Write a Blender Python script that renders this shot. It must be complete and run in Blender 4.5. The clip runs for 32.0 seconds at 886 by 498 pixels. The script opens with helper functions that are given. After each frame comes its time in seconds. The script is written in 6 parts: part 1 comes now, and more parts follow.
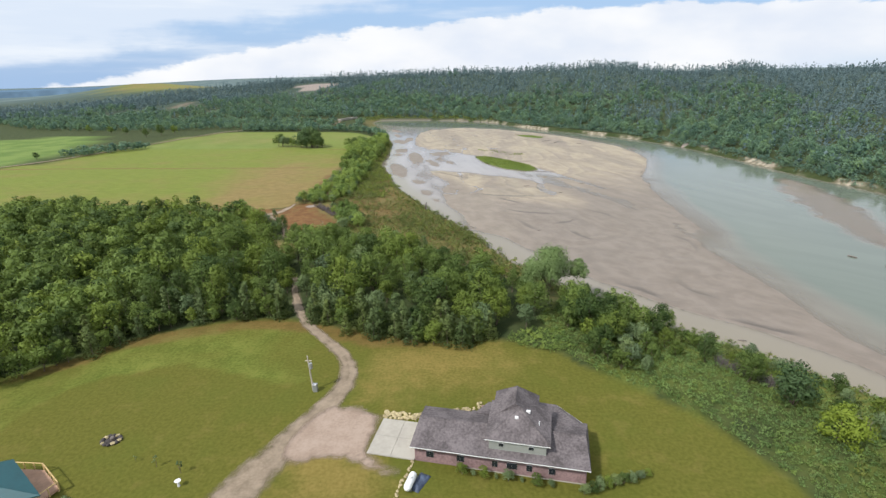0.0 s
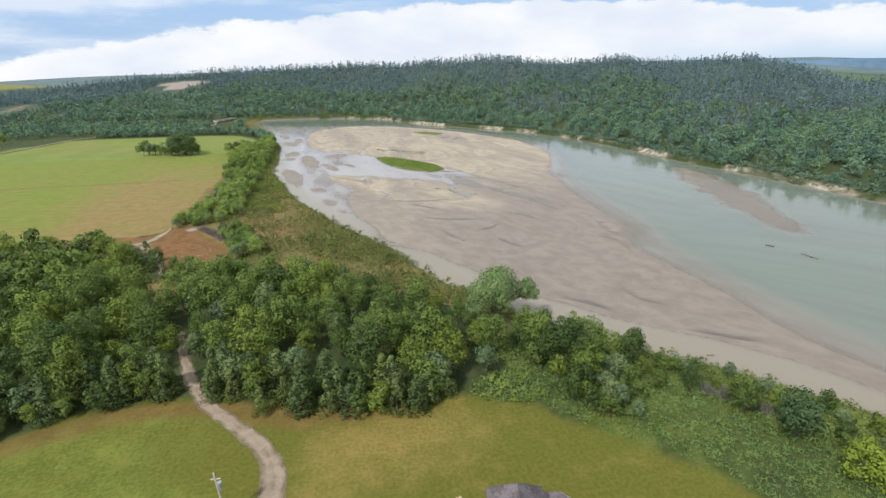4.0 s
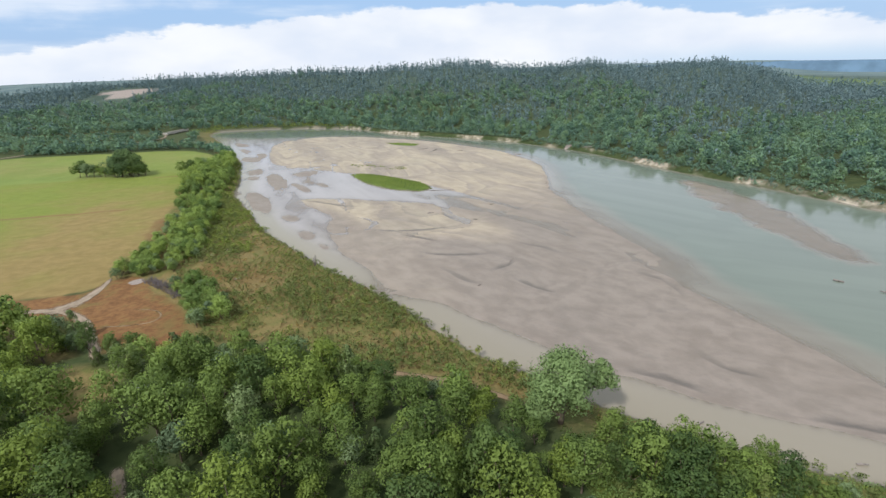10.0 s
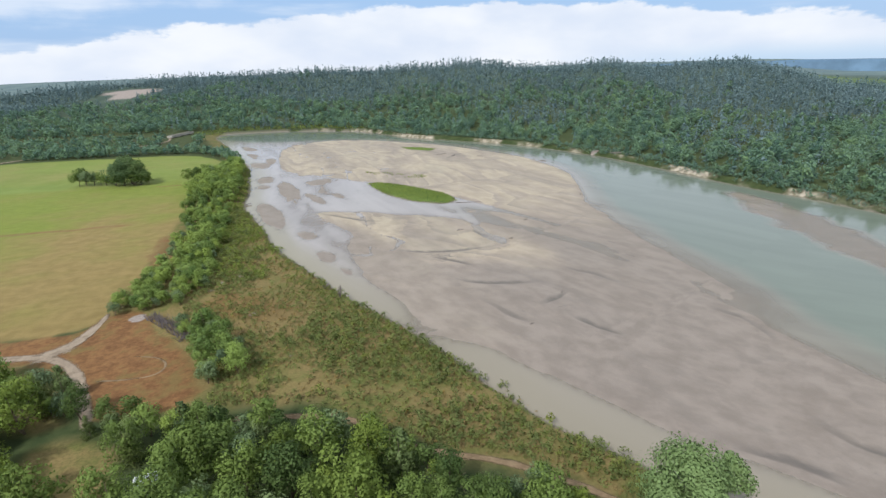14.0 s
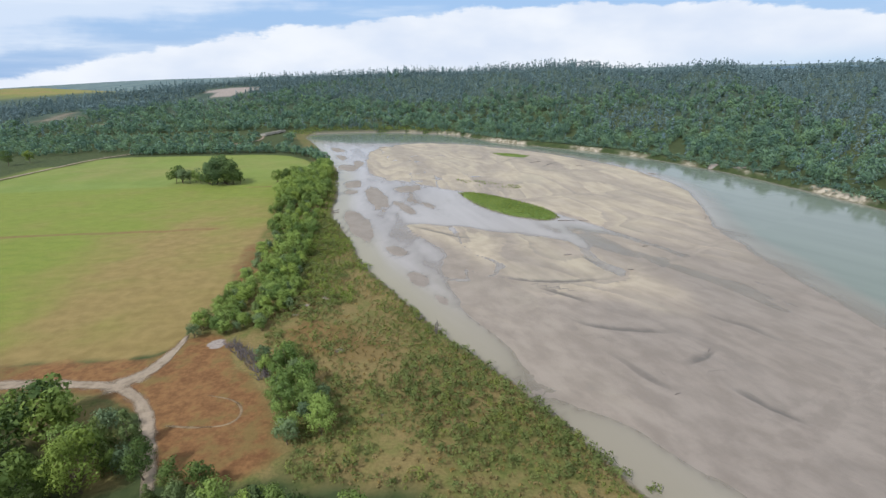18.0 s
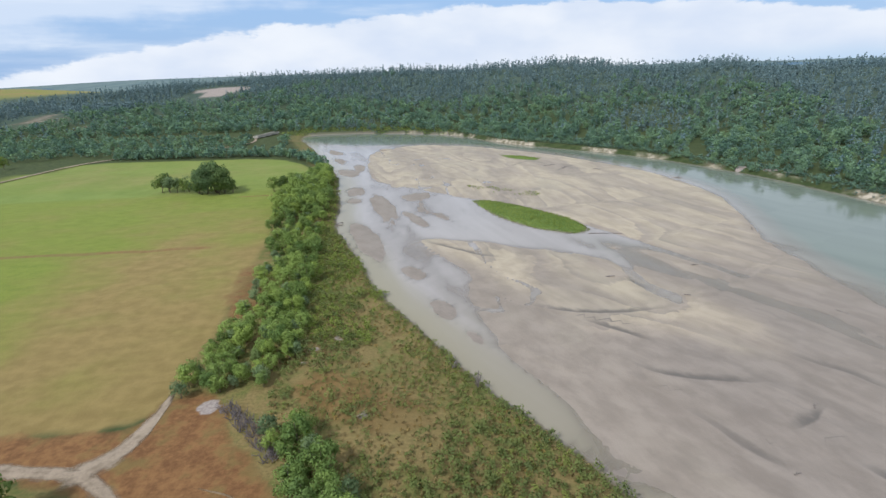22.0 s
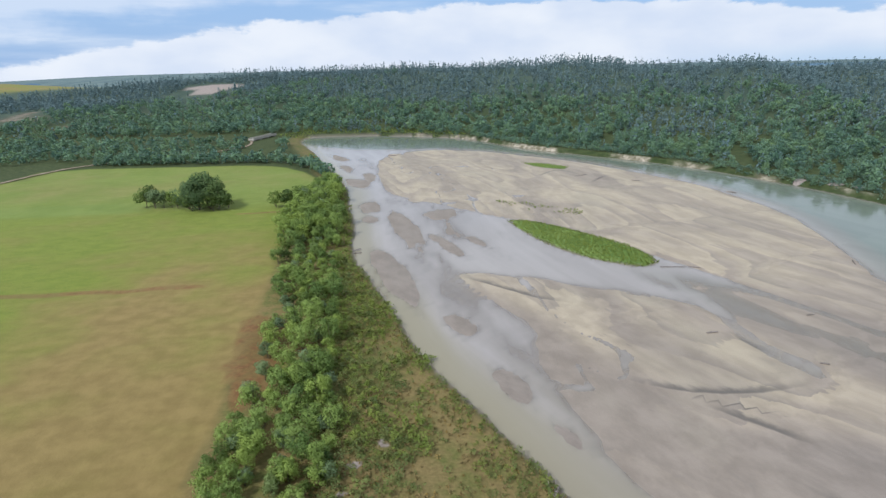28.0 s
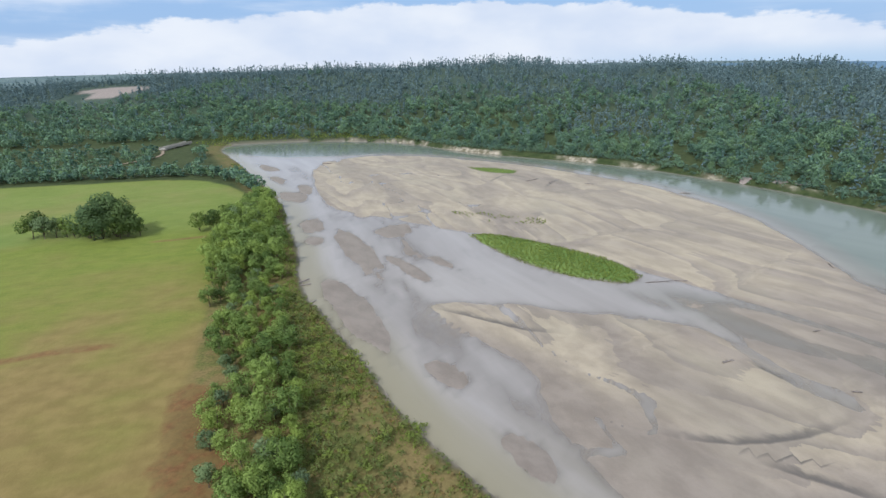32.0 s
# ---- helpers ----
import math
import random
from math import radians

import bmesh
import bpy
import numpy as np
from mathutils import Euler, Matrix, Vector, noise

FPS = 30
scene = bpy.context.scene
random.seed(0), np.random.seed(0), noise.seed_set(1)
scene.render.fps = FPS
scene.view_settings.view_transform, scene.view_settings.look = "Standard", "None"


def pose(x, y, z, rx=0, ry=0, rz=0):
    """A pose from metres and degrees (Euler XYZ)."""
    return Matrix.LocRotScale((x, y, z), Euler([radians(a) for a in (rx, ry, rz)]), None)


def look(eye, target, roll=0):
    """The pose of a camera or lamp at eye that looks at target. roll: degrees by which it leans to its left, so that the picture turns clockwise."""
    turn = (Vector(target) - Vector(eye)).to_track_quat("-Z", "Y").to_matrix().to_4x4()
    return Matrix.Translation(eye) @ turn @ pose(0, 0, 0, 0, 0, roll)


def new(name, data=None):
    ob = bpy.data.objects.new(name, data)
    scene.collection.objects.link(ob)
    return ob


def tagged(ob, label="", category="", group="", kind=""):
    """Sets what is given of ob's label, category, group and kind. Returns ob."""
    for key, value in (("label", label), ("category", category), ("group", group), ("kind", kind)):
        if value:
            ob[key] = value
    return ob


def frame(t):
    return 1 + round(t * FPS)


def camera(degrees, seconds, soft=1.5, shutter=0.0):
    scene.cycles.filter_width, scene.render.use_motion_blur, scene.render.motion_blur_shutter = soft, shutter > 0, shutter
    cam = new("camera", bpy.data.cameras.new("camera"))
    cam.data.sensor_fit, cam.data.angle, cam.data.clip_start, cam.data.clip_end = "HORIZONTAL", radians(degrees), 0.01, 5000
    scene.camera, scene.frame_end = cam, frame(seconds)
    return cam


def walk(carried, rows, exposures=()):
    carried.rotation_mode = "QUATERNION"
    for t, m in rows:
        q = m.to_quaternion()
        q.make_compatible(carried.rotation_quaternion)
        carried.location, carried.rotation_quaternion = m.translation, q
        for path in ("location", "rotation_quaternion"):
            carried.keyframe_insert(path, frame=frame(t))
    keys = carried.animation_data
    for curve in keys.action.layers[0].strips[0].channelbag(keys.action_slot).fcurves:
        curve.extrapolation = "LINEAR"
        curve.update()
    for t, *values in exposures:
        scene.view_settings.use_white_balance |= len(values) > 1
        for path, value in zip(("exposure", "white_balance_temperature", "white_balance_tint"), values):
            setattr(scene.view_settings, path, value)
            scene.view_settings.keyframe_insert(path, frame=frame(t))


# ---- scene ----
cam = camera(82.2, 32.0, soft=1.4)
PATH = [
    (0, (7.068, 4.379, 51.053), (6.917, 6.259, 50.387), -1.1),
    (0.5, (6.12, 6.379, 51.038), (6.092, 8.263, 50.368), -1.2),
    (1, (5.182, 8.622, 50.991), (5.222, 10.504, 50.317), -1.2),
    (1.5, (4.233, 11.061, 50.942), (4.329, 12.941, 50.265), -1.2),
    (2, (3.261, 13.64, 50.922), (3.402, 15.515, 50.241), -1.2),
    (2.5, (2.285, 16.275, 50.944), (2.46, 18.146, 50.26), -1.3),
    (3, (1.36, 18.904, 50.987), (1.563, 20.772, 50.301), -1.4),
    (3.5, (0.51, 21.531, 51.034), (0.741, 23.394, 50.344), -1.4),
    (5.5, (-1.924, 32.158, 51.034), (-1.603, 34.007, 50.343), -1.7),
    (6, (-2.53, 34.774, 51.07), (-2.192, 36.622, 50.382), -1.6),
    (6.5, (-3.13, 37.372, 51.126), (-2.781, 39.218, 50.438), -1.7),
    (7, (-3.705, 39.954, 51.197), (-3.346, 41.798, 50.511), -1.7),
    (7.5, (-4.255, 42.534, 51.283), (-3.887, 44.376, 50.597), -1.7),
    (8, (-4.804, 45.126, 51.387), (-4.428, 46.967, 50.702), -1.8),
    (8.5, (-5.382, 47.733, 51.514), (-4.996, 49.572, 50.83), -1.8),
    (9, (-6.009, 50.345, 51.672), (-5.616, 52.183, 50.989), -1.7),
    (9.5, (-6.689, 52.943, 51.867), (-6.291, 54.78, 51.184), -1.8),
    (10, (-7.405, 55.512, 52.094), (-7.004, 57.349, 51.412), -1.8),
    (10.5, (-8.128, 58.054, 52.336), (-7.725, 59.89, 51.655), -1.7),
    (11, (-8.833, 60.58, 52.572), (-8.429, 62.417, 51.892), -1.7),
    (11.5, (-9.505, 63.098, 52.788), (-9.102, 64.935, 52.108), -1.7),
    (12, (-10.149, 65.597, 52.986), (-9.748, 67.434, 52.305), -1.7),
    (12.5, (-10.774, 68.066, 53.173), (-10.373, 69.903, 52.49), -1.7),
    (13, (-11.384, 70.512, 53.346), (-10.985, 72.348, 52.66), -1.7),
    (13.5, (-11.976, 72.969, 53.48), (-11.576, 74.804, 52.794), -1.8),
    (14, (-12.548, 75.482, 53.548), (-12.159, 77.32, 52.862), -1.8),
    (14.5, (-13.116, 78.08, 53.55), (-12.77, 79.927, 52.865), -1.8),
    (15, (-13.706, 80.721, 53.539), (-13.432, 82.581, 52.857), -1.7),
    (15.5, (-14.309, 83.368, 53.539), (-14.123, 85.24, 52.858), -1.6),
    (17.5, (-16.728, 93.719, 53.643), (-16.648, 95.6, 52.97), -1.3),
    (18, (-17.615, 96.295, 53.647), (-17.508, 98.175, 52.972), -1.4),
    (18.5, (-18.589, 98.877, 53.644), (-18.464, 100.755, 52.968), -1.3),
    (19, (-19.606, 101.455, 53.634), (-19.479, 103.333, 52.958), -1.4),
    (19.5, (-20.572, 104.02, 53.6), (-20.444, 105.899, 52.925), -1.4),
    (20, (-21.464, 106.581, 53.534), (-21.338, 108.459, 52.859), -1.5),
    (20.5, (-22.295, 109.15, 53.443), (-22.172, 111.028, 52.766), -1.6),
    (21, (-23.086, 111.733, 53.352), (-22.96, 113.611, 52.674), -1.7),
    (21.5, (-23.86, 114.326, 53.294), (-23.73, 116.203, 52.615), -1.7),
    (22, (-24.632, 116.925, 53.292), (-24.497, 118.8, 52.611), -1.7),
    (22.5, (-25.399, 119.53, 53.349), (-25.259, 121.404, 52.665), -1.8),
    (23, (-26.154, 122.147, 53.444), (-26.008, 124.02, 52.758), -1.8),
    (23.5, (-26.905, 124.789, 53.553), (-26.755, 126.661, 52.866), -1.7),
    (24, (-27.676, 127.467, 53.648), (-27.523, 129.339, 52.961), -1.7),
    (24.5, (-28.502, 130.177, 53.713), (-28.347, 132.05, 53.027), -1.6),
    (25, (-29.404, 132.878, 53.752), (-29.247, 134.75, 53.065), -1.5),
    (25.5, (-30.385, 135.554, 53.777), (-30.226, 137.426, 53.09), -1.5),
    (27.5, (-34.982, 145.935, 53.762), (-34.813, 147.805, 53.074), -1.2),
    (28, (-35.695, 148.424, 53.62), (-35.53, 150.294, 52.931), -1.2),
    (28.5, (-36.268, 150.886, 53.441), (-36.109, 152.758, 52.753), -1.2),
    (29, (-36.779, 153.342, 53.262), (-36.625, 155.215, 52.576), -1.1),
    (29.5, (-37.404, 155.838, 53.156), (-37.255, 157.711, 52.47), -1.2),
    (30, (-38.195, 158.391, 53.129), (-38.049, 160.264, 52.444), -1.1),
    (30.5, (-39.116, 161.001, 53.152), (-38.975, 162.875, 52.468), -1.1),
    (31, (-40.125, 163.673, 53.197), (-39.88, 165.535, 52.51), -1.1),
    (31.5, (-41.184, 166.411, 53.245), (-40.855, 168.259, 52.556), -1.2),
    (32, (-42.258, 169.212, 53.288), (-41.82, 171.036, 52.596), -1.2),]
walk(cam, [(t, look(eye, target, roll)) for t, eye, target, roll in PATH], [(0.0, 0.39, 6610, 10), (10.0, 0.37, 6420, 10), (20.0, 0.28, 6190, 10), (32.0, 0.21, 6040, 10)])

# ---------------------------------------------------------------- light


def link(tree, a, b):
    tree.links.new(a, b)


def node(tree, kind, **values):
    n = tree.nodes.new(kind)
    for key, value in values.items():
        if key == "op":
            n.operation = value
        elif key == "scale":
            n.inputs["Scale"].default_value = value
        elif key == "detail":
            n.inputs["Detail"].default_value = value
        elif key == "rough":
            n.inputs["Roughness"].default_value = value
    return n


def calc(tree, op, a, b=None, c=None, clamp=False):
    """A maths node on sockets or numbers; gives its output."""
    n = tree.nodes.new("ShaderNodeMath")
    n.operation, n.use_clamp = op, clamp
    for socket, v in zip(n.inputs, (a, b, c)):
        if v is None:
            continue
        if isinstance(v, (int, float)):
            socket.default_value = v
        else:
            link(tree, v, socket)
    return n.outputs[0]


def blend(tree, fac, a, b, how="MIX"):
    """A colour mix of two sockets or colours."""
    n = tree.nodes.new("ShaderNodeMix")
    n.data_type, n.blend_type = "RGBA", how
    for socket, v in ((n.inputs[0], fac), (n.inputs[6], a), (n.inputs[7], b)):
        if isinstance(v, (int, float)):
            socket.default_value = v
        elif isinstance(v, tuple):
            socket.default_value = (*v, 1)
        else:
            link(tree, v, socket)
    return n.outputs[2]


def ramp(tree, fac, lo, hi):
    """Smooth 0..1 between two values."""
    n = tree.nodes.new("ShaderNodeMapRange")
    n.interpolation_type = "SMOOTHSTEP"
    n.inputs[1].default_value, n.inputs[2].default_value = lo, hi
    link(tree, fac, n.inputs[0])
    return n.outputs[0]


def grain(tree, vector, size, detail=4, rough=0.55, stretch=None):
    """Noise of a given real-world size on a vector socket."""
    if stretch:
        m = tree.nodes.new("ShaderNodeMapping")
        m.inputs["Scale"].default_value = stretch
        link(tree, vector, m.inputs["Vector"])
        vector = m.outputs[0]
    n = node(tree, "ShaderNodeTexNoise", scale=1.0 / size, detail=detail, rough=rough)
    link(tree, vector, n.inputs["Vector"])
    return n.outputs["Fac"]


SUN_ELEVATION, SUN_ROTATION = radians(48), radians(226)
world = bpy.data.worlds.new("sky")
scene.world = world
world.use_nodes = True
wt = world.node_tree
wt.nodes.clear()
sky = wt.nodes.new("ShaderNodeTexSky")
sky.sky_type, sky.sun_disc = "NISHITA", False
sky.sun_elevation, sky.sun_rotation = SUN_ELEVATION, SUN_ROTATION
sky.air_density, sky.dust_density, sky.ozone_density = 1.2, 1.0, 1.5
coords = wt.nodes.new("ShaderNodeTexCoord").outputs["Generated"]
parts_of = wt.nodes.new("ShaderNodeSeparateXYZ")
link(wt, coords, parts_of.inputs[0])
wx, wy, wz = parts_of.outputs
azimuth = calc(wt, "MULTIPLY", calc(wt, "ARCTAN2", wx, wy), 57.2958)
height = calc(wt, "MULTIPLY", calc(wt, "ARCSINE", wz), 57.2958)
# the cloud bank near the horizon, with a billowing upper edge that climbs to the east
sky_place = wt.nodes.new("ShaderNodeCombineXYZ")
link(wt, calc(wt, "MULTIPLY", azimuth, 0.10), sky_place.inputs[0])
link(wt, calc(wt, "MULTIPLY", height, 0.22), sky_place.inputs[1])
billow = grain(wt, sky_place.outputs[0], 0.55, 6, 0.58)
slope = calc(wt, "ADD", calc(wt, "MULTIPLY", calc(wt, "SINE", calc(wt, "MULTIPLY", calc(wt, "ADD", azimuth, 45), 0.0262)), 7.4), -1.75)
slope = calc(wt, "MULTIPLY", slope, ramp(wt, azimuth, -70, -30))
edge = calc(wt, "ADD", slope, calc(wt, "MULTIPLY", calc(wt, "SUBTRACT", billow, 0.5), 3.4))
bank = ramp(wt, calc(wt, "SUBTRACT", edge, height), -0.12, 0.32)
# streaky higher cloud
high_place = wt.nodes.new("ShaderNodeCombineXYZ")
link(wt, calc(wt, "MULTIPLY", azimuth, 0.035), high_place.inputs[0])
link(wt, calc(wt, "MULTIPLY", height, 0.30), high_place.inputs[1])
streaks = grain(wt, high_place.outputs[0], 0.9, 5, 0.55)
over = calc(wt, "ADD", calc(wt, "SUBTRACT", height, edge), calc(wt, "MULTIPLY", calc(wt, "SUBTRACT", streaks, 0.5), 7.0))
deck = calc(wt, "MULTIPLY", ramp(wt, over, 0.9, 3.4), 0.92)
deck = calc(wt, "MAXIMUM", deck, calc(wt, "MULTIPLY", ramp(wt, streaks, 0.46, 0.72), 0.7))
deck = calc(wt, "MAXIMUM", deck, ramp(wt, height, 9.0, 25.0))
shade = grain(wt, sky_place.outputs[0], 1.3, 4, 0.5)
cloud_white = blend(wt, ramp(wt, shade, 0.3, 0.7), (0.71, 0.78, 0.90), (0.91, 0.93, 0.96))
cloud_grey = blend(wt, ramp(wt, streaks, 0.45, 0.75), (0.70, 0.79, 0.92), (0.90, 0.94, 0.98))
blue = blend(wt, 1.0, sky.outputs[0], (0.10, 0.10, 0.10), "MULTIPLY")
blue = blend(wt, 0.8, blue, (0.38, 0.58, 0.90))
above = blend(wt, deck, blue, cloud_grey)
seen = blend(wt, bank, above, cloud_white)
# pale blue distance just over the land
low = ramp(wt, height, 1.6, -0.6)
seen = blend(wt, calc(wt, "MULTIPLY", low, ramp(wt, azimuth, 20, 45)), seen, (0.55, 0.70, 0.86))
background = wt.nodes.new("ShaderNodeBackground")
background.inputs["Strength"].default_value = 0.82
link(wt, seen, background.inputs["Color"])
out = wt.nodes.new("ShaderNodeOutputWorld")
link(wt, background.outputs[0], out.inputs["Surface"])

sun = new("sun", bpy.data.lights.new("sun", "SUN"))
sun.data.energy, sun.data.angle, sun.data.color = 3.1, radians(5), (0.98, 0.975, 0.965)
sun.matrix_world = look((0, 0, 0), (-math.sin(SUN_ROTATION) * math.cos(SUN_ELEVATION), -math.cos(SUN_ROTATION) * math.cos(SUN_ELEVATION), -math.sin(SUN_ELEVATION)))

# ---------------------------------------------------------------- materials


def material(name, rough=0.8, spec=0.3):
    m = bpy.data.materials.new(name)
    m.use_nodes = True
    t = m.node_tree
    b = t.nodes["Principled BSDF"]
    b.inputs["Roughness"].default_value = rough
    b.inputs["Specular IOR Level"].default_value = spec
    return m, t, b


def where(tree):
    """World place, in metres, the same on every object."""
    return tree.nodes.new("ShaderNodeNewGeometry").outputs["Position"]


def attribute(tree, name, out="Fac"):
    n = tree.nodes.new("ShaderNodeAttribute")
    n.attribute_name = name
    return n.outputs[out]


def bump(tree, bsdf, height_socket, strength, distance):
    n = tree.nodes.new("ShaderNodeBump")
    n.inputs["Strength"].default_value, n.inputs["Distance"].default_value = strength, distance
    link(tree, height_socket, n.inputs["Height"])
    link(tree, n.outputs[0], bsdf.inputs["Normal"])


def plain(name, colour, rough=0.7, spec=0.3, metal=0.0, vary=0.25, size=0.4):
    """A painted, stone or wooden surface with mottling at two scales."""
    m, t, b = material(name, rough, spec)
    p = where(t)
    f = calc(t, "MULTIPLY", calc(t, "ADD", grain(t, p, size, 5), grain(t, p, size * 7, 3)), 0.5)
    dark, light = tuple(c * (1 - vary) for c in colour), tuple(min(1, c * (1 + vary)) for c in colour)
    link(t, blend(t, ramp(t, f, 0.35, 0.65), dark, light), b.inputs["Base Color"])
    b.inputs["Metallic"].default_value = metal
    bump(t, b, grain(t, p, size * 0.3, 4), 0.25, 0.02)
    return m


def foliage(name, dark, light, through_it=0.36, leafy=0.12, spec=0.22, vary=1.0, haze=0.0):
    """Leaves: hue varies from tree to tree and from leaf to leaf; a blue sheen imitates haze."""
    m, t, b = material(name, 0.65, spec)
    info = t.nodes.new("ShaderNodeObjectInfo").outputs["Random"]
    leaf = t.nodes.new("ShaderNodeNewGeometry").outputs["Random Per Island"]
    tint = attribute(t, "tint")
    own = calc(t, "FRACT", calc(t, "ADD", info, tint))
    patch = grain(t, where(t), 1.6, 3, 0.65)
    f = calc(t, "ADD", calc(t, "MULTIPLY", own, 0.62), calc(t, "ADD", calc(t, "MULTIPLY", leaf, leafy), calc(t, "MULTIPLY", calc(t, "SUBTRACT", patch, 0.30), 0.85)))
    c = blend(t, ramp(t, f, 0.0, 0.9), dark, light)
    other = calc(t, "FRACT", calc(t, "MULTIPLY", own, 7.31))
    c = blend(t, calc(t, "MULTIPLY", ramp(t, other, 0.62, 1.0), 0.55 * vary), c, tuple(x * y for x, y in zip(light, (1.15, 1.05, 0.65))))
    c = blend(t, calc(t, "MULTIPLY", ramp(t, other, 0.22, 0.0), 0.45 * vary), c, tuple(x * y for x, y in zip(light, (0.62, 0.66, 0.85))))
    link(t, c, b.inputs["Base Color"])
    b.inputs["Sheen Weight"].default_value, b.inputs["Sheen Roughness"].default_value = haze, 0.6
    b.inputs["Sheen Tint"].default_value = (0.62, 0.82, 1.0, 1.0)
    glow = t.nodes.new("ShaderNodeBsdfTranslucent")
    link(t, c, glow.inputs["Color"])
    mix = t.nodes.new("ShaderNodeMixShader")
    mix.inputs[0].default_value = through_it
    link(t, b.outputs[0], mix.inputs[1])
    link(t, glow.outputs[0], mix.inputs[2])
    link(t, mix.outputs[0], t.nodes["Material Output"].inputs["Surface"])
    return m


LEAF = foliage("broad_leaves", (0.040, 0.076, 0.022), (0.188, 0.258, 0.058), leafy=0.08)
LEAF_DARK = foliage("elm_leaves", (0.055, 0.100, 0.042), (0.125, 0.190, 0.070), leafy=0.08)
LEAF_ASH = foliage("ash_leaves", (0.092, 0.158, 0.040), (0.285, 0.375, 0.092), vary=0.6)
LEAF_LIME = foliage("lime_leaves", (0.16, 0.22, 0.030), (0.29, 0.36, 0.050))
LEAF_PALE = foliage("cottonwood_leaves", (0.155, 0.228, 0.076), (0.225, 0.310, 0.112), leafy=0.05, vary=0.3)
LEAF_GREY = foliage("willow_leaves", (0.115, 0.170, 0.075), (0.215, 0.285, 0.130))
LEAF_CEDAR = foliage("cedar_needles", (0.052, 0.085, 0.028), (0.135, 0.180, 0.060), 0.2)
# distance haze is put into these two: bluer colours and a blue sheen
LEAF_PINE = foliage("hazed_pine_needles", (0.084, 0.138, 0.140), (0.148, 0.204, 0.194), 0.1, 0.08, spec=0.05, vary=0.15, haze=0.25)
LEAF_BLUFF = foliage("hazed_bluff_leaves", (0.056, 0.118, 0.080), (0.158, 0.250, 0.128), 0.2, 0.08, spec=0.05, vary=0.9, haze=0.2)
LEAF_BRUSH = foliage("brush_leaves", (0.095, 0.128, 0.034), (0.205, 0.238, 0.072))
LEAF_WEED = foliage("weed_leaves", (0.115, 0.195, 0.055), (0.225, 0.320, 0.105))
LEAF_GRASS = foliage("bank_grass_blades", (0.150, 0.210, 0.036), (0.240, 0.290, 0.062), vary=0.4)
LEAF_DRY = foliage("dry_grass_blades", (0.20, 0.150, 0.058), (0.315, 0.235, 0.100))
TWIG = plain("dead_twigs", (0.15, 0.128, 0.128), 0.9, 0.1)
BARK = plain("bark", (0.13, 0.10, 0.075), 0.95, 0.1, vary=0.4)
DRIFTWOOD = plain("driftwood", (0.20, 0.17, 0.15), 0.9, 0.1, vary=0.35)


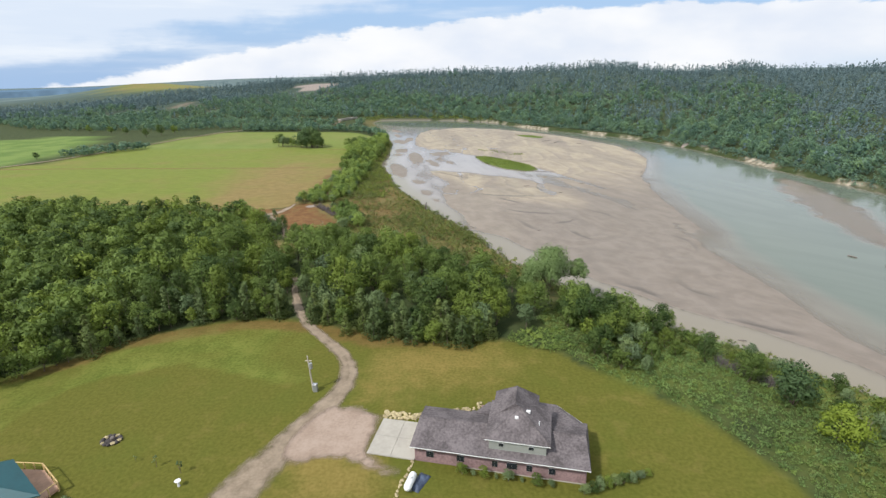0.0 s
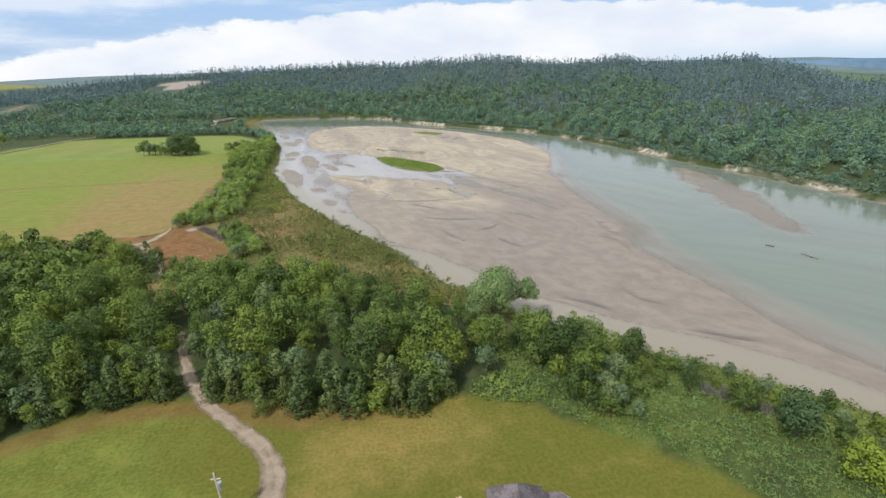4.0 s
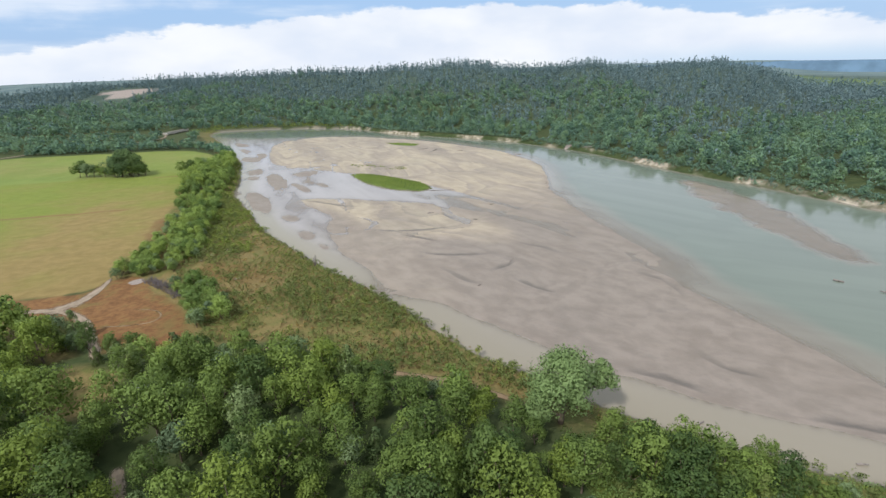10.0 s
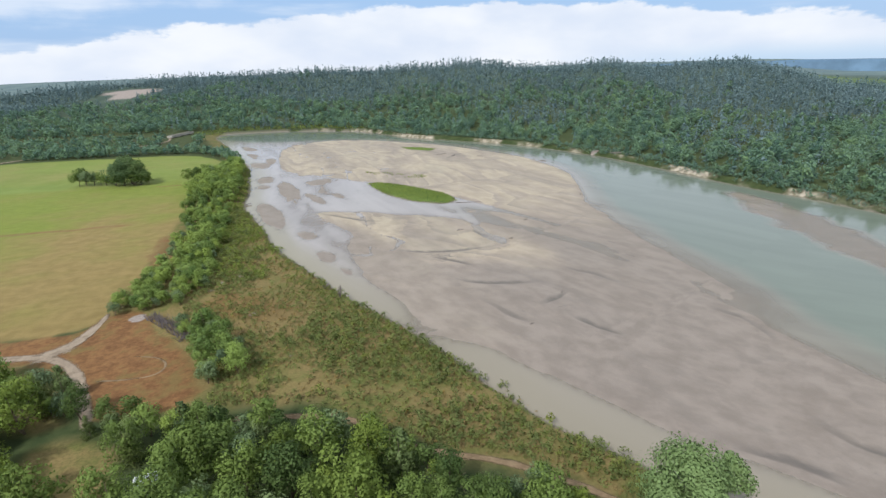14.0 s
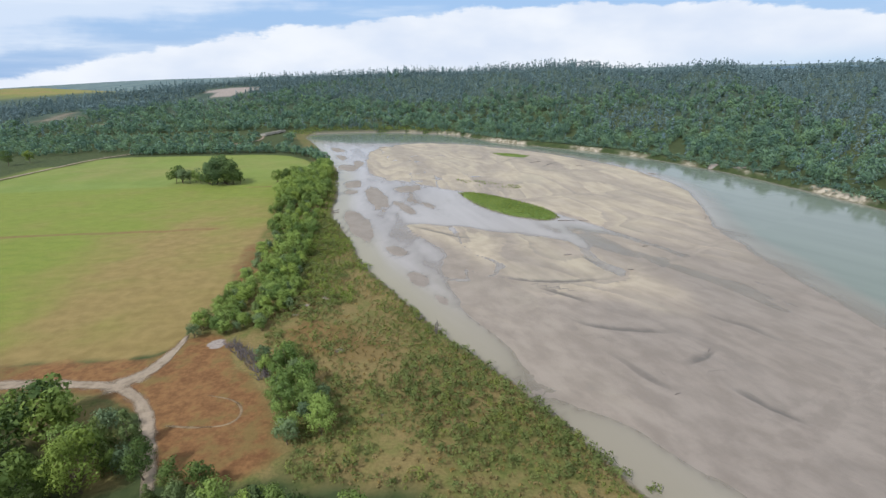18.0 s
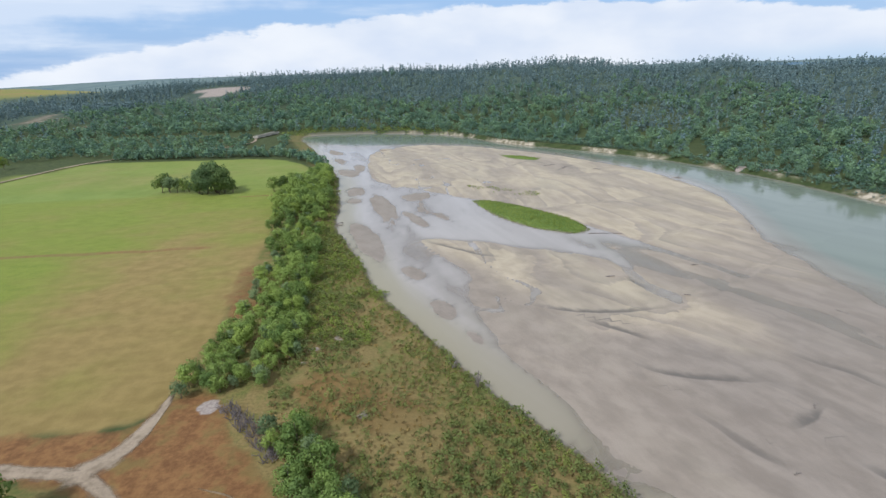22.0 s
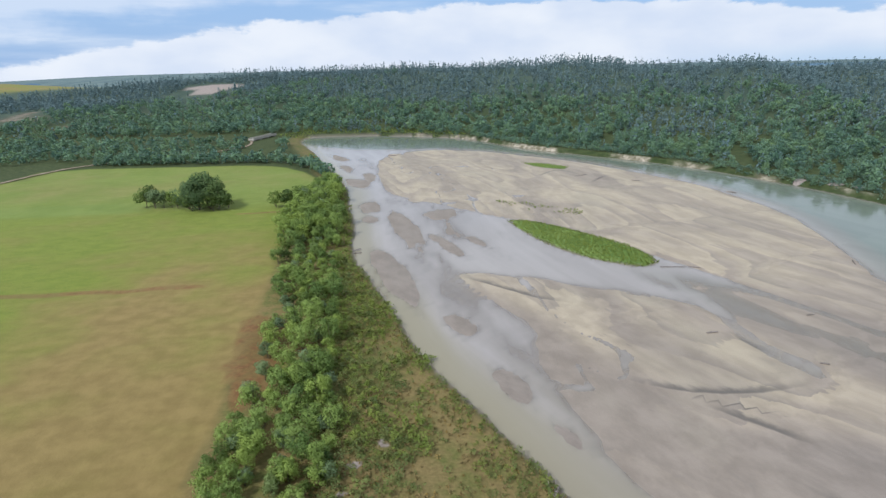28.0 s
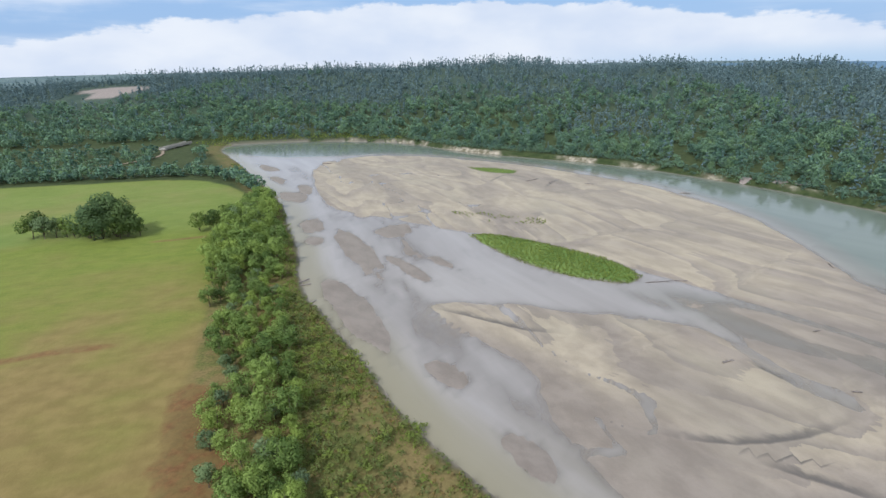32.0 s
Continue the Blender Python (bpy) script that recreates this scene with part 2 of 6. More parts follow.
def ground_material():
    m, t, b = material("ground", 0.95, 0.12)
    p = where(t)
    fine, mid, big = grain(t, p, 0.5, 5), grain(t, p, 3.0, 5), grain(t, p, 18.0, 4)
    za, zb, zc = (t.nodes.new("ShaderNodeSeparateColor") for _ in range(3))
    for sep, name in ((za, "zone_a"), (zb, "zone_b"), (zc, "zone_c")):
        link(t, attribute(t, name, "Color"), sep.inputs[0])
    field, red, meadow = za.outputs
    bed, dirt, lawn = zb.outputs
    ripe, far_green, cut = zc.outputs
    # woodland floor and far rough grass
    c = blend(t, ramp(t, mid, 0.3, 0.7), (0.030, 0.045, 0.016), (0.056, 0.070, 0.026))
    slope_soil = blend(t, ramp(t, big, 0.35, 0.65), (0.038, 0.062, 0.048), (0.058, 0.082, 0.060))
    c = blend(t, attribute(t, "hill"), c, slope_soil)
    # haze painted into the distance: remote ground turns blue-green
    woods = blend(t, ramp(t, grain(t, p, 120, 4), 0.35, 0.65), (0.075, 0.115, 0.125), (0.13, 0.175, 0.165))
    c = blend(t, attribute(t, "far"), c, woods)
    # riverside meadow: green and straw in patches
    straw = blend(t, ramp(t, fine, 0.3, 0.7), (0.142, 0.106, 0.042), (0.206, 0.152, 0.062))
    green = blend(t, ramp(t, fine, 0.3, 0.7), (0.082, 0.092, 0.025), (0.130, 0.132, 0.038))
    mead = blend(t, ramp(t, calc(t, "ADD", calc(t, "MULTIPLY", mid, 0.5), calc(t, "MULTIPLY", big, 0.5)), 0.37, 0.57), green, straw)
    c = blend(t, meadow, c, mead)
    # mown lawn with dry and unmown patches
    turf = blend(t, ramp(t, fine, 0.25, 0.75), (0.082, 0.084, 0.013), (0.124, 0.119, 0.022))
    turf = blend(t, calc(t, "MULTIPLY", ramp(t, grain(t, p, 11.0, 4), 0.46, 0.70), 0.32), turf, (0.080, 0.105, 0.015))
    turf = blend(t, calc(t, "MULTIPLY", ramp(t, mid, 0.54, 0.72), 0.22), turf, (0.200, 0.150, 0.045))
    thirst = calc(t, "ADD", attribute(t, "parched"), calc(t, "MULTIPLY", calc(t, "SUBTRACT", calc(t, "ADD", mid, big), 1.0), 1.1))
    turf = blend(t, calc(t, "MULTIPLY", ramp(t, thirst, 0.15, 1.15), 0.75), turf, blend(t, ramp(t, fine, 0.3, 0.7), (0.185, 0.135, 0.036), (0.250, 0.182, 0.056)))
    c = blend(t, lawn, c, turf)
    tall = blend(t, ramp(t, calc(t, "ADD", calc(t, "MULTIPLY", fine, 0.5), calc(t, "MULTIPLY", mid, 0.5)), 0.36, 0.62), (0.078, 0.108, 0.016), (0.160, 0.182, 0.036))
    c = blend(t, calc(t, "MULTIPLY", attribute(t, "unmown"), calc(t, "MULTIPLY", ramp(t, big, 0.30, 0.62), 0.75)), c, tall)
    # the hay field, green to straw, faintly drilled in rows
    rows = grain(t, p, 1.0, 4, 0.6, (0.20, 0.36, 1.0))
    wide = grain(t, p, 1.0, 4, 0.6, (0.022, 0.045, 1.0))
    crop = blend(t, ramp(t, calc(t, "ADD", calc(t, "MULTIPLY", rows, 0.5), calc(t, "MULTIPLY", fine, 0.5)), 0.35, 0.65), (0.104, 0.140, 0.016), (0.156, 0.186, 0.027))
    tan = blend(t, ramp(t, calc(t, "ADD", calc(t, "MULTIPLY", rows, 0.4), calc(t, "MULTIPLY", mid, 0.6)), 0.35, 0.65), (0.170, 0.116, 0.042), (0.226, 0.157, 0.060))
    ripeness = calc(t, "ADD", ripe, calc(t, "MULTIPLY", calc(t, "SUBTRACT", wide, 0.5), 1.5))
    ripeness = calc(t, "ADD", ripeness, calc(t, "MULTIPLY", calc(t, "SUBTRACT", big, 0.5), 1.1))
    ripeness = calc(t, "ADD", ripeness, calc(t, "MULTIPLY", calc(t, "SUBTRACT", grain(t, p, 45.0, 3), 0.5), 1.3))
    crop = blend(t, calc(t, "MULTIPLY", ramp(t, ripeness, -0.1, 1.1), 0.95), crop, tan)
    c = blend(t, field, c, crop)
    c = blend(t, far_green, c, blend(t, ramp(t, big, 0.35, 0.65), (0.100, 0.160, 0.036), (0.152, 0.212, 0.054)))
    # rusty dry weeds at the field's edge
    rust = blend(t, ramp(t, calc(t, "ADD", calc(t, "MULTIPLY", mid, 0.5), calc(t, "MULTIPLY", grain(t, p, 0.9, 4, 0.65), 0.5)), 0.34, 0.66), (0.122, 0.058, 0.025), (0.218, 0.113, 0.046))
    rust = blend(t, calc(t, "MULTIPLY", ramp(t, calc(t, "ADD", calc(t, "MULTIPLY", big, 0.5), calc(t, "MULTIPLY", mid, 0.5)), 0.46, 0.58), 0.58), rust, (0.118, 0.098, 0.034))
    c = blend(t, calc(t, "MULTIPLY", red, ramp(t, calc(t, "ADD", red, calc(t, "MULTIPLY", fine, 0.5)), 0.5, 0.85)), c, rust)
    # bare pale soil
    soil = blend(t, ramp(t, fine, 0.3, 0.7), (0.215, 0.175, 0.150), (0.315, 0.265, 0.235))
    c = blend(t, ramp(t, calc(t, "ADD", dirt, calc(t, "MULTIPLY", mid, 0.5)), 0.6, 0.95), c, soil)
    pale = blend(t, ramp(t, mid, 0.35, 0.65), (0.13, 0.115, 0.07), (0.42, 0.36, 0.28))
    c = blend(t, cut, c, pale)
    # sand of the river bed, drawn out along the flow
    flow = attribute(t, "flow", "Vector")
    lobe = attribute(t, "lobe")
    saw = calc(t, "FRACT", calc(t, "ADD", lobe, calc(t, "MULTIPLY", grain(t, flow, 1.0, 5, 0.6, (0.5, 0.10, 1.0)), 0.45)))
    streak = grain(t, flow, 1.0, 6, 0.62, (0.26, 0.15, 1.0))
    broad = grain(t, flow, 1.0, 4, 0.55, (0.07, 0.02, 1.0))
    dry = attribute(t, "dry")
    damp = blend(t, ramp(t, streak, 0.32, 0.68), (0.222, 0.178, 0.138), (0.285, 0.232, 0.182))
    damp_sheet = blend(t, ramp(t, streak, 0.32, 0.68), (0.172, 0.138, 0.110), (0.222, 0.180, 0.146))
    light = blend(t, ramp(t, streak, 0.32, 0.68), (0.305, 0.247, 0.175), (0.395, 0.322, 0.228))
    sand = blend(t, ramp(t, calc(t, "ADD", calc(t, "MULTIPLY", saw, 0.55), calc(t, "ADD", calc(t, "MULTIPLY", dry, 0.45), calc(t, "SUBTRACT", broad, 0.5))), 0.15, 0.85), damp, light)
    sand = blend(t, calc(t, "MULTIPLY", ramp(t, grain(t, flow, 1.0, 3, 0.5, (0.05, 0.03, 1.0)), 0.5, 0.7), 0.35), sand, (0.30, 0.26, 0.185))
    soaked = blend(t, ramp(t, streak, 0.32, 0.68), (0.172, 0.140, 0.115), (0.228, 0.188, 0.156))
    sand = blend(t, calc(t, "MULTIPLY", ramp(t, dry, -0.15, -0.75), 0.9), sand, soaked)
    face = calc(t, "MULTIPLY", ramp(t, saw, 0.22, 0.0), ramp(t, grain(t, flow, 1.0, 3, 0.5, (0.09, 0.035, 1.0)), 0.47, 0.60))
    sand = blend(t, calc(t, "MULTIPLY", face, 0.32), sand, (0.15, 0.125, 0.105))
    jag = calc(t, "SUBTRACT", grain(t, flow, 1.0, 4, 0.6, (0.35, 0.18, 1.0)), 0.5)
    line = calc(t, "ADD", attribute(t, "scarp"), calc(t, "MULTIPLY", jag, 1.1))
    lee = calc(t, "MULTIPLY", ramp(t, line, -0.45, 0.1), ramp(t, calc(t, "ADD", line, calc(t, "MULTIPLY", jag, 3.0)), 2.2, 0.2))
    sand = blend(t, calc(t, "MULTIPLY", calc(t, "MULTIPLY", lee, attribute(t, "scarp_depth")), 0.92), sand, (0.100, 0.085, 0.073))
    sheet = ramp(t, grain(t, flow, 1.0, 4, 0.55, (0.050, 0.017, 1.0)), 0.46, 0.60)
    sand = blend(t, calc(t, "MULTIPLY", sheet, 0.55), sand, damp_sheet)
    thin = grain(t, flow, 1.0, 6, 0.6, (0.35, 0.12, 1.0))
    sand = blend(t, calc(t, "MULTIPLY", ramp(t, thin, 0.62, 0.74), 0.45), sand, (0.17, 0.145, 0.12))
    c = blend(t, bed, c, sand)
    link(t, calc(t, "ADD", 0.03, calc(t, "ADD", calc(t, "MULTIPLY", field, 0.09), calc(t, "MULTIPLY", bed, 0.03))), b.inputs["Sheen Weight"])
    b.inputs["Sheen Roughness"].default_value = 0.5
    b.inputs["Sheen Tint"].default_value = (1.0, 0.90, 0.50, 1.0)
    link(t, c, b.inputs["Base Color"])
    wet = calc(t, "MULTIPLY", bed, 0.42)
    link(t, calc(t, "SUBTRACT", 0.95, wet), b.inputs["Roughness"])
    link(t, calc(t, "ADD", 0.12, calc(t, "MULTIPLY", bed, 0.16)), b.inputs["Specular IOR Level"])
    bump(t, b, calc(t, "ADD", fine, calc(t, "MULTIPLY", mid, 0.5)), 0.35, 0.2)
    return m


def water_material():
    """Silty water: the deeper, the less of the bed shows; a smooth surface that mirrors the sky."""
    m, t, b = material("river_water", 0.08, 0.5)
    p = where(t)
    flow = attribute(t, "flow", "Vector")
    depth = attribute(t, "depth")
    mud = grain(t, flow, 1.0, 5, 0.55, (0.12, 0.015, 1.0))
    shallow = blend(t, ramp(t, mud, 0.3, 0.7), (0.268, 0.238, 0.212), (0.318, 0.286, 0.258))
    deep = blend(t, ramp(t, mud, 0.25, 0.75), (0.128, 0.148, 0.115), (0.150, 0.172, 0.134))
    sep = t.nodes.new("ShaderNodeSeparateXYZ")
    link(t, flow, sep.inputs[0])
    silty = calc(t, "ADD", sep.outputs[0], calc(t, "MULTIPLY", mud, 10))
    shallow = blend(t, calc(t, "MULTIPLY", ramp(t, silty, 17, 7), 0.9), shallow, (0.235, 0.205, 0.132))
    # silt browns the lower reach; upstream stays paler, sky reflection put into its colour
    lower_reach = ramp(t, calc(t, "ADD", sep.outputs[1], calc(t, "MULTIPLY", mud, 60)), 715, 640)
    shallow = blend(t, calc(t, "MULTIPLY", lower_reach, 0.85), shallow, (0.232, 0.200, 0.150))
    edge = blend(t, ramp(t, mud, 0.3, 0.7), (0.205, 0.190, 0.152), (0.245, 0.225, 0.180))
    main = attribute(t, "main")
    c = blend(t, main, shallow, blend(t, ramp(t, depth, 0.10, 0.75), edge, deep))
    link(t, c, b.inputs["Base Color"])
    b.inputs["IOR"].default_value = 1.33
    bump(t, b, calc(t, "ADD", grain(t, flow, 1.0, 4, 0.6, (1.2, 0.4, 1.0)), grain(t, p, 6.0, 3)), 0.06, 0.25)
    clear = t.nodes.new("ShaderNodeBsdfTransparent")
    mix = t.nodes.new("ShaderNodeMixShader")
    cover = calc(t, "SUBTRACT", 1.0, calc(t, "POWER", 2.718, calc(t, "MULTIPLY", depth, calc(t, "SUBTRACT", calc(t, "MULTIPLY", main, 19.0), 24.0))))
    film = calc(t, "SUBTRACT", 0.32, calc(t, "MULTIPLY", main, 0.12))
    link(t, calc(t, "ADD", calc(t, "MULTIPLY", cover, calc(t, "SUBTRACT", 1.0, film)), film, clamp=True), mix.inputs[0])
    link(t, clear.outputs[0], mix.inputs[1])
    link(t, b.outputs[0], mix.inputs[2])
    link(t, mix.outputs[0], t.nodes["Material Output"].inputs["Surface"])
    return m


GROUND, WATER = ground_material(), water_material()


def road_material(name, dark, light):
    """Packed soil that thins out towards its edges and lets the grass through."""
    m, t, b = material(name, 0.95, 0.1)
    p = where(t)
    fine, mid = grain(t, p, 0.35, 5), grain(t, p, 2.2, 5)
    tone = calc(t, "ADD", calc(t, "MULTIPLY", fine, 0.4), calc(t, "MULTIPLY", mid, 0.6))
    link(t, blend(t, ramp(t, tone, 0.35, 0.65), dark, light), b.inputs["Base Color"])
    bump(t, b, fine, 0.4, 0.05)
    mix = t.nodes.new("ShaderNodeMixShader")
    link(t, ramp(t, calc(t, "ADD", attribute(t, "cover"), calc(t, "MULTIPLY", calc(t, "SUBTRACT", mid, 0.5), 0.9)), 0.05, 0.85), mix.inputs[0])
    link(t, t.nodes.new("ShaderNodeBsdfTransparent").outputs[0], mix.inputs[1])
    link(t, b.outputs[0], mix.inputs[2])
    link(t, mix.outputs[0], t.nodes["Material Output"].inputs["Surface"])
    return m


DIRT = road_material("packed_dirt", (0.215, 0.166, 0.118), (0.300, 0.236, 0.172))
TRAIL = road_material("trail_soil", (0.165, 0.112, 0.066), (0.240, 0.170, 0.100))
APRON = road_material("pinkish_gravel_sheet", (0.285, 0.210, 0.160), (0.365, 0.280, 0.222))
CONCRETE = plain("concrete", (0.37, 0.34, 0.29), 0.85, 0.2, vary=0.1, size=0.8)
BRICK = plain("red_brick", (0.255, 0.168, 0.165), 0.9, 0.15, vary=0.25, size=0.25)
SIDING = plain("grey_siding", (0.26, 0.27, 0.24), 0.7, 0.25, vary=0.06)
SHINGLE = plain("asphalt_shingle", (0.128, 0.110, 0.110), 0.95, 0.15, vary=0.36, size=0.3)
WHITE = plain("white_paint", (0.72, 0.72, 0.70), 0.5, 0.3, vary=0.05)
GLASS = plain("dark_window_glass", (0.02, 0.024, 0.03), 0.08, 0.6, vary=0.1)
STONE = plain("yellow_stone", (0.36, 0.295, 0.17), 0.9, 0.15, vary=0.35, size=0.6)
TEAL = plain("teal_metal_roof", (0.012, 0.075, 0.085), 0.45, 0.4, vary=0.12)
DECKING = plain("tan_decking", (0.40, 0.25, 0.17), 0.8, 0.2, vary=0.15)
RAILWOOD = plain("rail_wood", (0.52, 0.37, 0.17), 0.75, 0.2, vary=0.15)
POLEWOOD = plain("pole_wood", (0.42, 0.37, 0.30), 0.9, 0.1, vary=0.2)
GREYMETAL = plain("grey_metal", (0.42, 0.43, 0.44), 0.45, 0.5, metal=0.6, vary=0.1)
TARP = plain("blue_tarp", (0.055, 0.072, 0.11), 0.55, 0.3, vary=0.3)
CHAR = plain("charred_stone", (0.08, 0.07, 0.065), 0.95, 0.1, vary=0.4)

# ---------------------------------------------------------------- plan of the place
# banks of the river, downstream end first; the near bank runs up to the bend, the wooded bank comes back
NEAR_BANK = [(150, -400), (132, -100), (112, 0), (92, 52), (72, 77), (62, 88), (44, 102.5), (32, 115), (21, 130), (13, 142), (6.5, 158), (-2.6, 176), (-12.5, 191), (-20.5, 209), (-32, 231), (-39, 258), (-47, 280), (-50.5, 296), (-51, 322), (-55.5, 350), (-58, 378), (-73, 433), (-87, 482), (-110, 548)]
FAR_BANK = [(-95, 566), (-60, 562), (-22, 551), (20, 524), (43, 478), (60, 457), (78, 441), (114, 400), (131, 365), (144, 332), (152, 288), (158, 257), (168, 225), (176, 190), (186, 140), (200, 60), (215, -60), (235, -400)]
RIVER = NEAR_BANK + FAR_BANK
UPPER_BAR = [(-48, 440), (-45, 400), (-42, 368), (-30, 354), (-13, 338), (2, 324), (19, 309), (33, 290), (42, 270), (50, 258), (62, 235), (72, 205), (76, 170), (80, 170), (80, 210), (82, 240), (85, 262), (95, 283), (104, 315), (102, 343), (95, 373), (62, 430), (8, 482), (-36, 480)]
LOWER_BAR = [(-23, 276), (-7, 273.5), (10, 263), (26, 253), (40, 240), (54, 218), (64, 195), (70, 165), (74, 150), (79, 118), (80, 92), (100, 60), (120, 0), (100, 20), (74, 88), (58, 103), (43, 115), (28, 136), (14.5, 157), (5, 166), (1, 174), (-2, 187), (-9, 202), (-10, 216), (-11, 230), (-9.5, 243), (-15, 254), (-20, 263)]
SUNKEN_BAR = [(154, 255), (151, 202), (130, 150), (121, 153), (124, 195), (140, 248)]
DEEP = [(82, 92), (81, 118), (75, 148), (80, 168), (83, 210), (85, 240), (89, 260), (98, 282), (107, 315), (105, 345), (98, 375), (66, 434), (12, 487), (-50, 492), (-88, 515), (-110, 548), *FAR_BANK, (150, -400), (130, -50), (104, 58)]
ISLAND = [(2, 321), (12, 317), (24, 303), (34, 288), (36.5, 274), (29, 271.5), (19, 279), (9, 294)]
UPPER_ISLAND = [(33, 428), (45, 422), (56, 411), (51, 404), (40, 412)]
# centre x, y, half length, half width, heading of small bars in the near channel
SMALL_BARS = [(-47.7, 346, 8, 3.6, 100), (-46, 329, 5, 2.5, 100), (-33.5, 311, 20, 4.2, 98), (-40, 287, 7, 2.6, 105), (-36, 274, 11, 3.2, 101), (-20.5, 331, 9, 7, 80), (-30, 392, 3, 3, 90), (-22, 300, 8, 2, 110), (-55, 392, 7, 4, 110), (-62, 430, 14, 3, 112), (-70, 462, 10, 3, 115), (-12, 300, 10, 2, 115), (-24, 247, 6, 2.0, 110), (-17.5, 222, 5, 1.8, 104), (-12, 209, 4, 1.3, 115), (-50, 404, 9, 2.5, 105)]
DRY_TONGUE = [(-22, 275), (-5, 270), (10, 262), (28, 248), (42, 230), (50, 208), (46, 197), (34, 200), (18, 208), (2, 222), (-7, 240), (-17, 258)]
# steep lee faces of the sand lobes, as lines over the bars
SCARPS = [[(46, 197), (48, 192), (52, 188), (54, 183), (57, 179)], [(18, 183), (20.5, 178), (22, 172.5), (26, 167)], [(12, 214), (18, 208), (24, 202)], [(31, 175), (36, 176.5), (41, 180)], [(35, 169), (37.5, 163.6), (39.6, 160), (43, 156)], [(15, 197), (19, 191.5), (29, 188), (38, 187)]]
SCARPS += [[(-1, 225), (9, 218), (22, 215), (36, 217)], [(31, 236), (32, 230), (34, 224)], [(-22, 274), (-12, 264.5), (-4, 256.5), (5, 252)], [(55, 128), (56.5, 121), (58, 118), (63, 115)], [(58, 106), (64, 102), (67, 99.6), (72, 97)], [(66, 164), (71, 157), (69, 146)], [(39, 125), (45, 120), (50, 113)], [(33, 388), (40, 398), (48, 404), (55, 390)], [(53, 370), (60, 380), (70, 387)]]


DRY_LAWN = [(-16, 80), (-4, 86), (8, 88), (13, 80), (9, 71.5), (-3, 70), (-11, 69)]
DRY_YARD = [(-17, 58), (-7, 58), (-3.5, 52), (-6, 47), (-15, 49)]
ROUGH_WEST = [(-61, 55), (-60.4, 64), (-57.6, 71), (-46, 76.5), (-52, 82), (-64, 79), (-78, 66), (-82, 50)]
ORANGE_MEADOW = [(-50, 194), (-37, 198), (-19, 187), (-26, 178), (-34, 178), (-46, 185)]
LAWN = [(-95, 20), (-78, 66), (-66, 76), (-60, 85), (-44, 93), (-31, 94.5), (-9, 88), (2, 86), (12, 88), (23, 81), (39, 67), (46, 52), (60, 20), (60, -60), (-95, -60)]
FIELD = [(-64.5, 188), (-64.5, 222), (-67, 252), (-71, 290), (-76, 330), (-75, 362), (-72, 394), (-88, 420), (-113, 433), (-142, 434), (-185, 438), (-219, 440), (-236, 375), (-246, 315), (-262, 272), (-300, 184), (-180, 180), (-92, 184), (-70, 183)]
ROUGH_GRASS = [(-64, 68), (-57, 71.5), (-47, 77), (-34, 75), (-22, 70.5), (-20.5, 75), (-18.5, 79), (-23, 86), (-30, 91), (-44, 91), (-57, 83)]
GREEN_FIELD = [(-381, 393), (-335, 430), (-306, 408), (-262, 318), (-278, 262), (-420, 180), (-600, 250), (-560, 380)]
RUSTY = [(-65, 190), (-58, 192), (-54, 182), (-46, 172), (-39, 161), (-36, 153), (-44, 149), (-56, 153), (-63, 170), (-92, 176), (-180, 172), (-180, 179), (-92, 183.5), (-68, 182.5)]
SCAR = [(-286, 806), (-280, 850), (-235, 850), (-212, 812), (-222, 784), (-256, 780)]
RED_SCARS = [(-445, 625, 30), (-410, 705, 30), (-385, 672, 24), (-325, 635, 14), (-570, 690, 22)]
BARE_SPOTS = [(-57.5, 187.5, 2.3), (-43.5, 204, 1.0), (-40, 208, 1.2), (-24, 163, 0.5), (-33, 183, 0.9), (-44.5, 199, 0.8), (148, 342, 3.5), (153, 336, 3), (140, 352, 3), (174, 196, 3)]
FAR_TAN = [(-690, 960), (-960, 1300), (-1010, 1420), (-800, 1520), (-640, 1350), (-560, 1060)]
RUSTY_EDGE = [(-66.5, 218), (-69.5, 243), (-69, 252), (-62, 249), (-58, 226), (-60, 216)]
GLADE = [(-60, 148), (-47, 145), (-45, 131), (-52, 129), (-58, 138)]
TRACK_VERGE = [(-120, 178), (-92, 177), (-68, 172), (-56, 152), (-62, 149), (-76, 162), (-96, 168), (-120, 168)]
CLEARING_GRASS = [(-60, 196), (-44, 196), (-38, 172), (-34, 152), (-46, 148), (-58, 160)]
EDGE_GRASS = [(-66, 184), (-66, 222), (-69, 250), (-73, 290), (-78, 334), (-76, 364), (-60, 364), (-52, 285), (-46, 200), (-50, 184)]
RUSTY_BANK = [(-58, 284), (-54, 279), (-51, 266), (-54, 262), (-58, 272)]
MEADOW = [(-36, 150), (-20, 147), (-10, 139), (-1, 131), (10, 126), (20, 118), (30, 112), (20, 132), (6.5, 158), (-12.5, 191), (-32, 231), (-47, 280), (-52, 285), (-54, 262), (-52, 222), (-50, 200), (-46, 176), (-38, 163)]
BRUSH_BANK = [(23, 81), (39, 67), (46, 52), (60, 20), (110, 0), (92, 52), (72, 77), (62, 88), (44, 102.5), (32, 113), (24, 108), (18, 96)]
